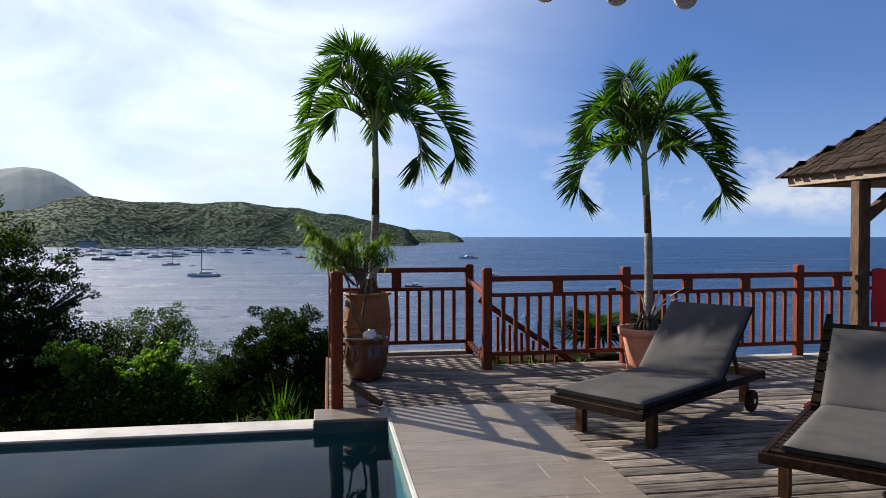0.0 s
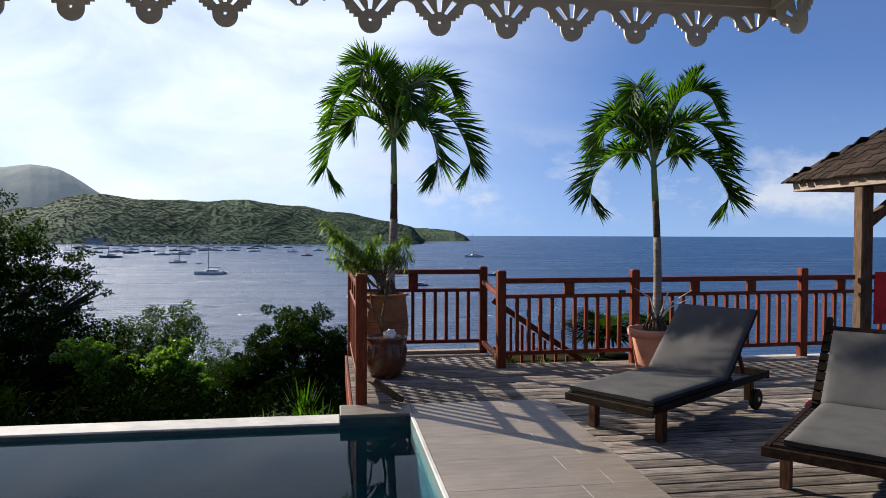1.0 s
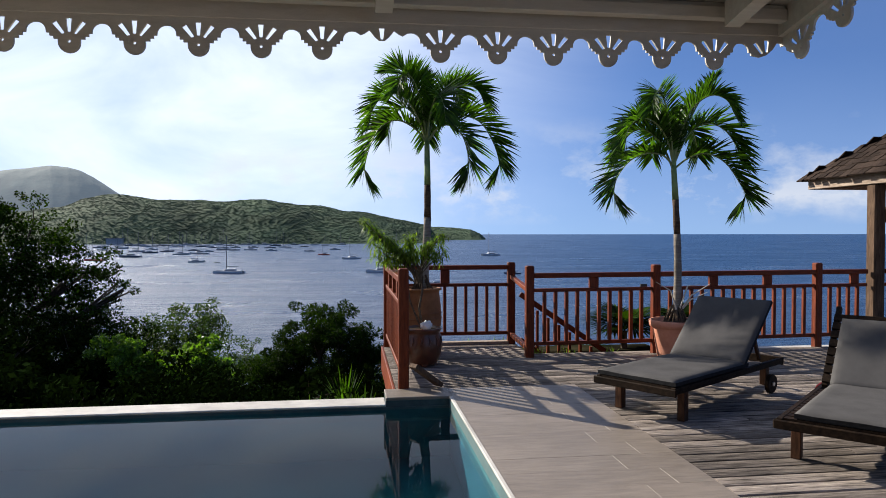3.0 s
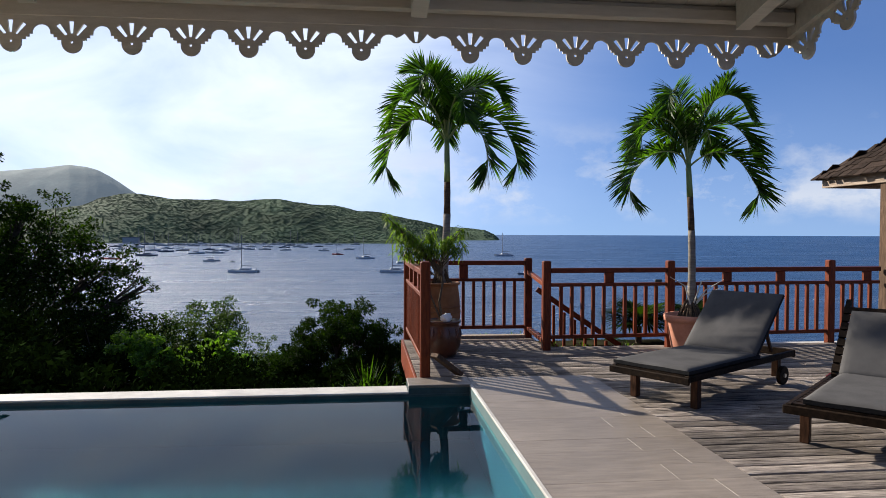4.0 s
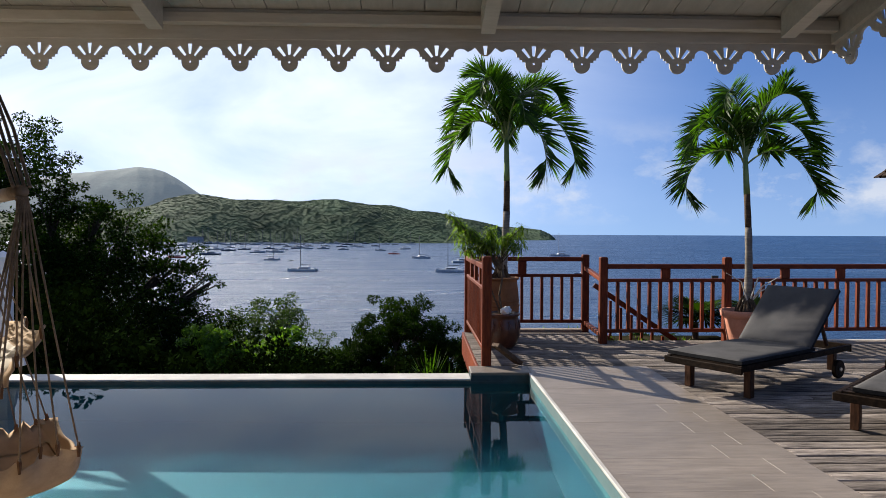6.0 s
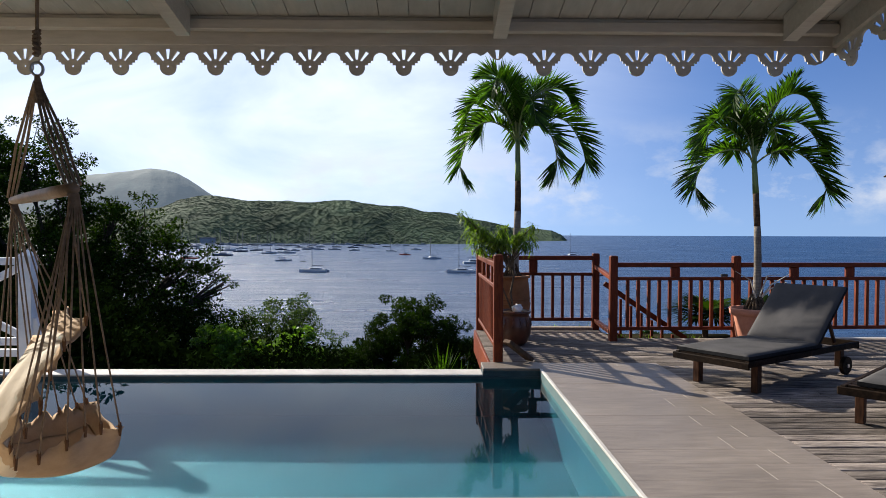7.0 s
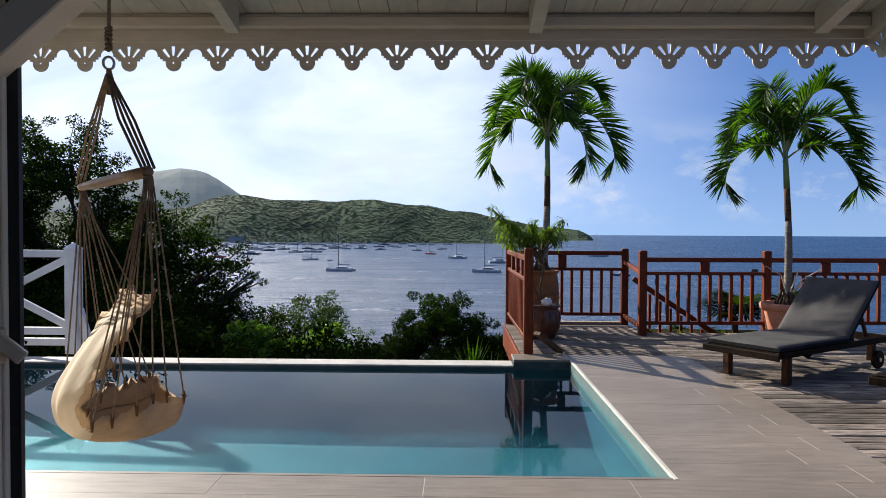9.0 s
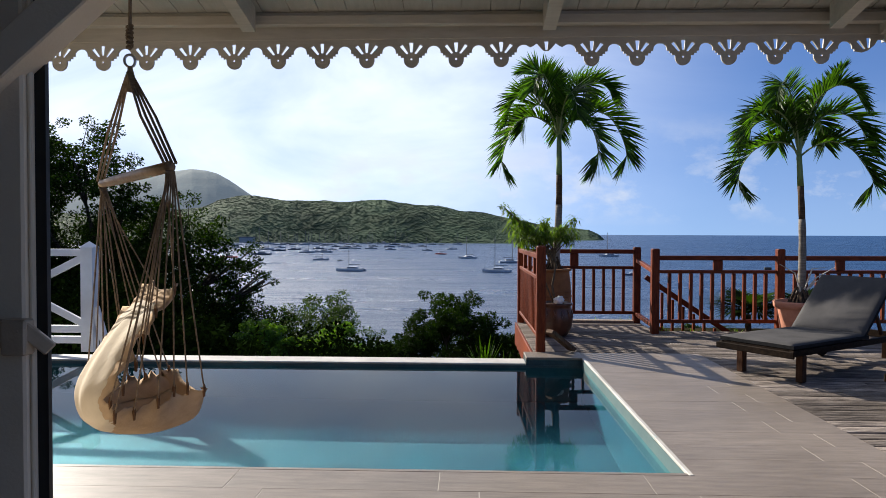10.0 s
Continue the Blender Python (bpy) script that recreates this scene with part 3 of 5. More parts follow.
# house walls round the camera
WY = -2.95
tagged(link("wall_front", cuboid(-8.0, -3.32, WY - 0.06, WY + 0.10, 0, 2.75), M_wall), "cream painted house wall beside the doorway", "wall", kind="structure")
tagged(link("wall_back", cuboid(-8.0, RX, -7.2, -7.05, 0, 4.0), M_wall), "cream painted room wall", "wall", kind="structure")
tagged(link("wall_left", cuboid(-8.15, -8.0, -7.2, WY, 0, 4.0), M_wall), "cream painted room wall", "wall", kind="structure")
post = thing("door_post", pose(-3.172, WY, 0), "cream painted timber door post with a black weather seal", "door post")
part("post_body", cuboid(-0.19, 0.105, -0.03, 0.008, 0, 2.70, bevel=0.006), M_wall, post)
part("door_stop", cuboid(0.105, 0.116, -0.012, 0.006, 0, 2.68, bevel=0.003), M_wall, post)
part("weather_seal", cuboid(0.105, 0.142, 0.0065, 0.022, 0, 2.66), M_black, post, "black rubber weather seal")
brace = bmesh.new()
beam(brace, (-0.10, -0.03, 1.48), (0.74, -0.03, 2.21), 0.09, 0.085)
part("knee_brace", brace, M_wall, post)
latch = part("latch", cuboid(0.072, 0.135, -0.075, -0.032, 0.912, 1.0, bevel=0.005), M_brass, post, "beige painted metal door latch")
part("latch_plate", cuboid(0.035, 0.072, -0.037, -0.03, 0.925, 0.998, bevel=0.002), M_brass, latch)
for k in range(4):
    bm = bmesh.new()
    bmesh.ops.create_cone(bm, cap_ends=True, segments=8, radius1=0.003, radius2=0.0025, depth=0.004, matrix=pose(0.046 + 0.014 * (k % 2), -0.039, 0.942 + 0.04 * (k // 2), 90, 0, 0))
    part("screw", bm, M_steel, latch)
lt = bmesh.new()
beam(lt, (0.115, -0.06, 0.985), (0.172, -0.03, 0.922), 0.03, 0.035)
part("latch_tongue", lt, M_brass, latch)
tagged(link("lintel", cuboid(-3.3, RX - 0.03, WY - 0.06, WY + 0.06, 2.55, 2.75), M_white), "white painted beam over the doorway", "beam", kind="structure")

# ---- white fence beside the pool ----
fence = thing("white_fence", pose(-6.231, 3.1, -0.15), "white painted timber fence panel with diagonal braces", "fence")
pb = cuboid(-0.068, 0.068, -0.068, 0.068, 0, 1.175)
vv = [pb.verts.new(p) for p in ((-0.078, -0.078, 1.175), (0.078, -0.078, 1.175), (0.078, 0.078, 1.175), (-0.078, 0.078, 1.175), (0, 0, 1.245))]
for f in ((0, 1, 4), (1, 2, 4), (2, 3, 4), (3, 0, 4)):
    pb.faces.new([vv[i] for i in f])
pb.faces.new(vv[3::-1])
part("post", pb, M_fence, fence)
for z in (1.116, 0.25, 0.127):
    part("rail", cuboid(-3.2, -0.069, -0.03, 0.03, z - 0.04, z + 0.04, bevel=0.004), M_fence, fence)
for a, b in (((-0.07, 0, 1.06), (-1.55, 0, 0.31)), ((-0.07, 0, 0.31), (-1.55, 0, 1.06))):
    bm = bmesh.new()
    beam(bm, a, b, 0.04, 0.08)
    part("diagonal_brace", bm, M_fence, fence)
bm = bmesh.new()
beam(bm, (0.06, 0, 0.50), (0.19, 0, 0.03), 0.06, 0.08)
part("stay", bm, M_fence, fence)

# ---- deck railings ----
def railing(name, a, b, stiles, label, posts=(True, True), top=1.02, gap=0.132, lift=0.0):
    """Post, three rails, short stiles between the upper two, and balusters, from a to b."""
    a, b = Vector((*a, 0)), Vector((*b, 0))
    d = b - a
    L = d.length
    t = thing(name, Matrix.Translation(a) @ pose(0, 0, 0, 0, 0, math.degrees(math.atan2(d.y, d.x))), label, "railing", "deck railings")
    for on, x in zip(posts, (0, L)):
        if on:
            part("post", cuboid(x - 0.046, x + 0.046, -0.046, 0.046, -0.16, top, bevel=0.012), M_redwood, t)
    for nm, z0, z1, w in (("top_rail", 0.88 + lift, 0.936 + lift, 0.075), ("mid_rail", 0.722, 0.762, 0.05), ("bottom_rail", 0.118, 0.160, 0.05)):
        part(nm, cuboid(0.046, L - 0.046, -w / 2, w / 2, z0, z1, bevel=0.006), M_redwood_x, t)
    for s in stiles:
        part("stile", cuboid(L * s - 0.055, L * s + 0.055, -0.02, 0.02, 0.763, 0.879 + lift, bevel=0.004), M_redwood, t)
    n = max(2, round((L - 0.09) / gap))
    base = None
    for k in range(1, n):
        x = 0.046 + (L - 0.092) * k / n
        if base is None:
            base = part("baluster", cuboid(-0.019, 0.019, -0.019, 0.019, 0.161, 0.721, bevel=0.003), M_redwood, t)
            o = base
        else:
            o = new("baluster", base.data)
            o.parent = t
        o.location = (x, 0, 0)
    return t


RL = "red-brown timber deck railing with square balusters"
A_, Q_, B_, C_ = (-1.215, 2.45), (-1.235, 4.78), (0.31, 4.78), (0.31, 3.87)
D_, E_, F_ = (1.83, 3.94), (3.96, 4.07), (4.69, 4.11)
railing("deck_railing", A_, Q_, (0.25, 0.5, 0.75), RL + " by the pool", (True, True), 1.075, lift=0.06)
railing("deck_railing", Q_, B_, (0.46,), RL + " at its end", (False, True), lift=0.05)
railing("deck_railing", C_, D_, (0.5,), RL + " above the stair", (True, False))
railing("deck_railing", D_, E_, (0.345, 0.68), RL, (True, True))
railing("deck_railing", E_, F_, (0.7,), RL + " by the hut", (False, False))
railing("deck_railing", (4.85, 4.125), (7.4, 4.2), (0.33, 0.66), RL + " under the hut", (False, True))
gate = thing("stair_gate", pose(0.31, 3.87, 0), "red-brown timber stair gate with two sloping bars", "gate")
for z0, z1 in ((0.74, 0.84), (0.08, 0.12)):
    bm = bmesh.new()
    beam(bm, (0, 0.04, z0), (0, 0.87, z1), 0.05, 0.05)
    part("bar", bm, M_redwood, gate)
bm = bmesh.new()
stair = thing("stair_rail", pose(0.42, 4.75, 0), "red-brown timber handrail going down outside the deck", "handrail")
beam(bm, (0, 0, 0.62), (1.75, 0, -0.55), 0.05, 0.065)
part("handrail", bm, M_redwood, stair)
bm = bmesh.new()
beam(bm, (0, 0, 0.05), (1.75, 0, -1.15), 0.05, 0.06)
part("lower_rail", bm, M_redwood, stair)
for k in range(12):
    x = 0.08 + k * 0.14
    part("baluster", cuboid(x - 0.016, x + 0.016, -0.016, 0.016, 0.02 - 0.68 * x, 0.56 - 0.67 * x), M_redwood, stair)
part("newel", cuboid(1.72, 1.80, -0.04, 0.04, -2.4, -0.45), M_redwood, stair)
bm = bmesh.new()
beam(bm, (-1.145, 2.28, 0.235), (-0.89, 2.46, 0.022), 0.10, 0.04)
tagged(link("loose_plank", bm, M_hutwood), "weathered loose plank leaning against the railing foot", "plank")
tagged(link("deck_kerb", cuboid(2.3, 8.0, 4.2, 4.32, -0.25, -0.03, bevel=0.006), M_coping), "pale concrete kerb behind the railing", "kerb", kind="structure")
tagged(link("deck_side_board", cuboid(-1.31, -1.285, 2.44, 4.84, -0.30, -0.012, bevel=0.004), M_redwood), "red-brown board along the deck edge", "board", kind="structure")
tagged(link("deck_end_board", cuboid(-1.2, 0.30, 4.74, 4.86, -0.03, 0.035, bevel=0.004), M_hutfascia), "weathered board along the end of the deck", "board", kind="structure")

# ---- plants ----
def frond(curve, width, seed, sweep=0.0):
    """A feather leaf along a curve of (out, up) places; leaflets stand in a V on the rib and hang towards the tip."""
    rnd = random.Random(seed)
    ctl = [Vector((0, 0, 0))] + [Vector((r, sweep * r * r, z)) for r, z in curve]
    ctl = [ctl[0] * 2 - ctl[1]] + ctl + [ctl[-1] * 2 - ctl[-2]]
    pts = []
    per = 16
    for i in range(1, len(ctl) - 2):
        a, b, c, d = ctl[i - 1:i + 3]
        for k in range(per):
            f = k / per
            pts.append(0.5 * (2 * b + (c - a) * f + (2 * a - 5 * b + 4 * c - d) * f * f + (3 * b - a - 3 * c + d) * f ** 3))
    pts.append(ctl[-2].copy())
    n = len(pts) - 1
    length = sum((q - p).length for p, q in zip(pts, pts[1:]))
    rib = bmesh.new()
    core = pts[::4]
    tube(rib, core, [0.0125 * (1 - 0.85 * i / len(core)) for i in range(len(core))], 5)
    verts, faces = [], []
    m = int(length / 0.0135)
    for k in range(m + 1):
        f = 0.15 + 0.85 * k / m
        i = min(int(f * n), n - 1)
        c0 = pts[i].lerp(pts[i + 1], f * n - i)
        t = (pts[min(i + 2, n)] - pts[max(i - 1, 0)]).normalized()
        s = t.cross(Vector((0, 0, 1)))
        s = s.normalized() if s.length > 0.05 else Vector((0, 1, 0))
        u = s.cross(t)
        ln = width * min(1.0, 0.45 + 2.4 * (f - 0.15)) * (1 - 0.35 * max(0, f - 0.6) / 0.4)
        for sg in (-1, 1):
            if rnd.random() < 0.05:
                continue
            fwd = 0.40 + 0.62 * f + rnd.uniform(-0.16, 0.16)
            rise = 0.80 - 0.40 * f + rnd.uniform(-0.38, 0.38)
            d = (s * sg * 0.72 + t * fwd + u * rise).normalized()
            hang = rnd.uniform(0.10, 0.55)
            wd = 0.0098 * rnd.uniform(0.8, 1.2)
            lk = ln * rnd.uniform(0.82, 1.1)
            flat_ = (t - d * t.dot(d)).normalized()
            b = len(verts)
            for q, wq in ((0.0, 0.35), (0.3, 1.0), (0.65, 0.8), (1.0, 0.05)):
                c = c0 + d * lk * q + Vector((0, 0, -hang * lk * 0.5 * q * q))
                w = flat_ * wd * wq
                verts += [tuple(c - w + u * 0.004 * wq), tuple(c + w)]
            for q in range(3):
                faces.append((b + 2 * q, b + 2 * q + 1, b + 2 * q + 3, b + 2 * q + 2))
    return rib, verts, faces


def palm(m, base_z, foot, top, shaft_low, size, fronds, seed, label, r0, r1):
    """foot and top are places of the trunk; fronds: (turn, leaflet length, rib curve)."""
    t = thing("potted_palm", m, label, "palm tree", "potted palms")
    rnd = random.Random(seed)
    foot, top = Vector(foot), Vector(top)
    n = 14
    pts, rad = [], []
    for k in range(n + 1):
        f = k / n
        p = foot.lerp(top, f)
        p.x += 0.045 * math.sin(f * 3.0) * (1 - f * 0.6)
        pts.append(p)
        rad.append(r0 + (r1 - r0) * f + (0.05 * max(0, 1 - f * 9)) + 0.003 * (k % 2))
    cut = max(k for k in range(n + 1) if pts[k].z <= shaft_low)
    mid = cut - 3
    bm = bmesh.new()
    tube(bm, pts[:mid + 1], rad[:mid + 1], 14)
    part("trunk", bm, M_bark, t, "pale grey ringed palm trunk", True)
    bm = bmesh.new()
    tube(bm, pts[mid:cut + 1], [r * 0.96 for r in rad[mid:cut + 1]], 14)
    part("old_sheath", bm, M_bark2, t, "dark brown dried leaf sheath", True)
    bm = bmesh.new()
    tube(bm, pts[cut:], [r1 * (1.15 - 0.25 * i / max(1, n - cut)) for i in range(n - cut + 1)], 14)
    part("crownshaft", bm, M_shaft, t, "smooth green crownshaft", True)
    for i, (turn, wide, curve) in enumerate(fronds):
        rib, v, f = frond(curve, wide * 1.06 * size, seed * 40 + i, rnd.uniform(-0.12, 0.12))
        base = Matrix.Translation(top - Vector((0, 0, rnd.uniform(0.0, 0.06)))) @ pose(0, 0, 0, 0, 0, turn)
        o = raw("frond", v, f, M_palm, t)
        o.matrix_local = base
        r = part("rib", rib, M_rachis, o)
    bm = bmesh.new()
    tube(bm, [top - Vector((0, 0, 0.08)), top + Vector((0.02, 0, 0.25)), top + Vector((-0.03, 0, 0.55)) * 1.0], [r1 * 0.9, r1 * 0.6, 0.006], 8)
    part("spear", bm, M_shaft, t)
    # dry roots and old stalks at the foot
    for k in range(22):
        a = rnd.uniform(0, 6.28)
        bm = bmesh.new()
        q = foot + Vector((math.cos(a) * 0.045, math.sin(a) * 0.045, rnd.uniform(0.12, 0.24)))
        e = foot + Vector((math.cos(a) * 0.14, math.sin(a) * 0.14, 0.0))
        tube(bm, [q, q.lerp(e, 0.5) + Vector((math.cos(a), math.sin(a), 0)) * 0.015, e], [0.012, 0.011, 0.008], 5)
        part("root", bm, M_bark2, t)
    return t


def pot(name, m, profile, material, label, soil_r, soil_z, ribs=()):
    t = thing(name, m, label, "plant pot")
    part("body", lathe(bmesh.new(), profile), material, t, "", True)
    bm = bmesh.new()
    lathe(bm, [(soil_r, soil_z - 0.05), (soil_r, soil_z - 0.004), (soil_r * 0.6, soil_z + 0.008), (0.01, soil_z + 0.015)], 24)
    part("soil", bm, M_soil, t, "dark potting soil")
    for r, z in ribs:
        bm = bmesh.new()
        lathe(bm, [(r - 0.012, z - 0.012), (r + 0.006, z - 0.008), (r + 0.009, z), (r + 0.006, z + 0.008), (r - 0.012, z + 0.012)], 40)
        part("rib", bm, material, t, "", True)
    return t


pot("tall_clay_pot", pose(-0.875, 4.35, 0), [(0.155, 0), (0.18, 0.02), (0.228, 0.18), (0.248, 0.36), (0.24, 0.55), (0.222, 0.69), (0.222, 0.715), (0.248, 0.725), (0.25, 0.745), (0.222, 0.75), (0.205, 0.735), (0.20, 0.68)],
    M_amphora, "tall aged clay amphora pot on the wooden deck", 0.203, 0.69, ((0.244, 0.46), (0.248, 0.40)))
pot("terracotta_pot", pose(1.865, 3.50, 0), [(0.185, 0), (0.19, 0.01), (0.245, 0.34), (0.25, 0.355), (0.282, 0.365), (0.288, 0.42), (0.275, 0.435), (0.25, 0.43), (0.24, 0.37)],
    M_terra, "flared terracotta plant pot on the wooden deck", 0.243, 0.39)
gp = pot("glazed_pot", pose(-0.93, 3.55, 0), [(0.115, 0.02), (0.13, 0.0), (0.155, 0.03), (0.195, 0.12), (0.207, 0.22), (0.19, 0.32), (0.178, 0.352), (0.20, 0.37), (0.205, 0.39), (0.18, 0.395), (0.165, 0.37)],
    M_glaze, "dark glazed clay pot on three short feet", 0.168, 0.375)
for k in range(3):
    a = 0.6 + k * 2.094
    part("foot", cuboid(-0.03, 0.03, -0.03, 0.03, -0.001, 0.05, pose(0.12 * math.cos(a), 0.12 * math.sin(a), 0), 0.008), M_glaze, gp)
for k in range(14):
    a = k * 0.449
    bm = bmesh.new()
    tube(bm, [(0.208 * math.cos(a), 0.208 * math.sin(a), 0.22), (0.203 * math.cos(a + 0.09), 0.203 * math.sin(a + 0.09), 0.27), (0.192 * math.cos(a), 0.192 * math.sin(a), 0.32)], [0.006, 0.009, 0.004], 5)
    part("leaf_relief", bm, M_glaze, gp)

ARCH = ((0.12, 0.28), (0.30, 0.46), (0.46, 0.45), (0.57, 0.32), (0.62, 0.16))
HIGH = ((0.07, 0.34), (0.20, 0.62), (0.38, 0.74), (0.54, 0.68), (0.62, 0.52))
palm(pose(0, 0, 0), 0.7, (-0.845, 4.35, 0.66), (-0.785, 4.45, 2.47), 2.06, 1.0,
     [(178, 0.36, ((0.127, 0.166), (0.338, 0.272), (0.535, 0.196), (0.67, -0.045), (0.73, -0.30), (0.70, -0.45))),
      (190, 0.34, ((0.11, 0.317), (0.278, 0.53), (0.474, 0.56), (0.625, 0.41), (0.69, 0.19))),
      (172, 0.33, ((0.066, 0.41), (0.187, 0.72), (0.323, 0.85), (0.43, 0.82))),
      (120, 0.30, ((0.02, 0.38), (0.06, 0.66), (0.13, 0.84))),
      (8, 0.33, ((0.115, 0.36), (0.266, 0.60), (0.477, 0.70), (0.64, 0.62), (0.71, 0.46))),
      (-4, 0.37, ((0.175, 0.227), (0.387, 0.33), (0.628, 0.27), (0.79, 0.045), (0.87, -0.20), (0.85, -0.36))),
      (-38, 0.36, ((0.14, 0.166), (0.31, 0.19), (0.47, 0.06), (0.54, -0.16), (0.55, -0.32), (0.53, -0.44))),
      (-78, 0.34, ARCH), (82, 0.36, ARCH), (135, 0.36, ARCH), (40, 0.36, HIGH), (-130, 0.34, HIGH)], 3,
     "slender green potted palm with arching feather fronds", 0.050, 0.034)
palm(pose(0, 0, 0), 0.4, (1.87, 3.50, 0.37), (1.835, 3.52, 2.13), 1.76, 1.0,
     [(180, 0.34, ((0.12, 0.113), (0.297, 0.135), (0.49, 0.055), (0.63, -0.12), (0.67, -0.29), (0.64, -0.43))),
      (188, 0.32, ((0.087, 0.29), (0.25, 0.47), (0.44, 0.49), (0.575, 0.35), (0.61, 0.15))),
      (165, 0.30, ((0.05, 0.28), (0.17, 0.46), (0.32, 0.52), (0.43, 0.48))),
      (4, 0.26, ((0.12, 0.36), (0.27, 0.68), (0.42, 0.90), (0.49, 0.98))),
      (70, 0.28, ((0.04, 0.32), (0.10, 0.50), (0.17, 0.60))),
      (12, 0.34, ((0.17, 0.32), (0.397, 0.475), (0.63, 0.43), (0.79, 0.25), (0.85, 0.07))),
      (-5, 0.35, ((0.17, 0.13), (0.365, 0.178), (0.575, 0.08), (0.73, -0.13), (0.80, -0.27), (0.78, -0.41))),
      (90, 0.32, ARCH), (140, 0.32, ARCH), (38, 0.32, ARCH), (-140, 0.28, HIGH), (-40, 0.28, HIGH)], 7,
     "slender green potted palm in a terracotta pot", 0.044, 0.031)
rnd = random.Random(12)
for k in range(4):
    bm = bmesh.new()
    a = (-0.5, 0.2, 2.6, 0.9)[k]
    tube(bm, [(1.87, 3.46, 0.50), (1.87 + 0.13 * math.cos(a), 3.40, 0.66 + 0.05 * k), (1.87 + 0.34 * math.cos(a), 3.38, 0.80 + 0.06 * math.sin(a * 3))], [0.011, 0.008, 0.003], 5)
    tagged(link("dry_stalk", bm, M_dry), "bleached dry flower stalk leaning from the pot", "dry stalk", "dry stalks in the terracotta pot")


def blades(n, size, spread, seed, centre=(0, 0, 0), width=0.018, curl=0.5):
    rr = random.Random(seed)
    v, f = [], []
    for k in range(n):
        a, e = rr.uniform(0, 6.28), rr.uniform(0.15, 1.35)
        ln = size * rr.uniform(0.7, 1.1)
        d = Vector((math.cos(a) * math.cos(e), math.sin(a) * math.cos(e), math.sin(e)))
        s = d.cross(Vector((0, 0, 1))).normalized() * width
        b = len(v)
        for q in (0.0, 0.4, 0.75, 1.0):
            c = Vector(centre) + d * ln * q + Vector((0, 0, -curl * ln * q * q * math.cos(e)))
            w = s * (0.7, 1.0, 0.7, 0.05)[int(q * 3.01)]
            v += [tuple(c - w), tuple(c + w)]
        for q in range(3):
            f.append((b + 2 * q, b + 2 * q + 1, b + 2 * q + 3, b + 2 * q + 2))
    return v, f


# thin shrub in the glazed pot
shrub = thing("potted_shrub", pose(-0.93, 3.55, 0.37), "sparse bright green long-leaved shrub in a glazed pot", "shrub")
rr = random.Random(5)
lv, lf = [], []
tips = []
for k in range(34):
    a, q = rr.uniform(0, 6.28), rr.uniform(0.25, 1.0) ** 0.6
    tip = Vector((-0.16 + 0.40 * q * math.cos(a), 0.26 * q * math.sin(a), 0.86 + 0.17 * q * rr.uniform(-1, 1)))
    if k < 4:
        tip = Vector((-0.46 - 0.05 * k, rr.uniform(-0.1, 0.1), 1.02 + 0.04 * k))
    st = Vector((-0.04 + rr.uniform(-0.08, 0.03), 0, rr.uniform(0.48, 0.66)))
    midp = st.lerp(tip, 0.55) + Vector((0, 0, 0.03))
    bm = bmesh.new()
    tube(bm, [st, midp, tip], [0.008, 0.006, 0.003], 5)
    part("twig", bm, M_stem, shrub)
    tips += [tip, midp.lerp(tip, 0.55)]
bm = bmesh.new()
tube(bm, [(0, 0, -0.02), (-0.035, 0.01, 0.22), (0.0, 0, 0.42), (-0.02, 0, 0.62)], [0.016, 0.013, 0.012, 0.008], 7)
part("stem", bm, M_stem, shrub)
bm = bmesh.new()
tube(bm, [(-0.01, 0.02, 0.0), (-0.13, 0.05, 0.30), (-0.16, 0.05, 0.52), (-0.25, 0.0, 0.72)], [0.011, 0.010, 0.009, 0.005], 6)
part("stem", bm, M_stem, shrub)
for p in tips:                  # clusters of narrow leaves that spread and hang from each twig
    for k in range(30):
        a, e = rr.uniform(0, 6.28), rr.uniform(-0.8, 0.75)
        d = Vector((math.cos(a) * math.cos(e), math.sin(a) * math.cos(e), math.sin(e)))
        sd = d.cross(Vector((0, 0, 1))).normalized() * 0.0078
        ln = rr.uniform(0.065, 0.115)
        c = p + Vector((rr.gauss(0, 0.022), rr.gauss(0, 0.022), rr.gauss(0, 0.018)))
        b = len(lv)
        m1, m2 = c + d * ln * 0.5 + Vector((0, 0, -0.10 * ln)), c + d * ln + Vector((0, 0, -0.5 * ln))
        lv += [tuple(c), tuple(m1 - sd), tuple(m2), tuple(m1 + sd)]
        lf.append((b, b + 1, b + 2, b + 3))
raw("foliage", lv, lf, M_shrub, shrub, "narrow bright green leaves")
bm = bmesh.new()
bmesh.ops.create_icosphere(bm, subdivisions=3, radius=0.06)
for v in bm.verts:
    v.co *= 1 + 0.35 * fbm(v.co.x * 30, v.co.y * 30, 1.0, v.co.z * 30)
    v.co.z *= 0.8
tagged(link("shell", bm, M_shell, smooth=True), "white seashell on the soil of the glazed pot", "seashell").location = (-0.90, 3.43, 0.43)


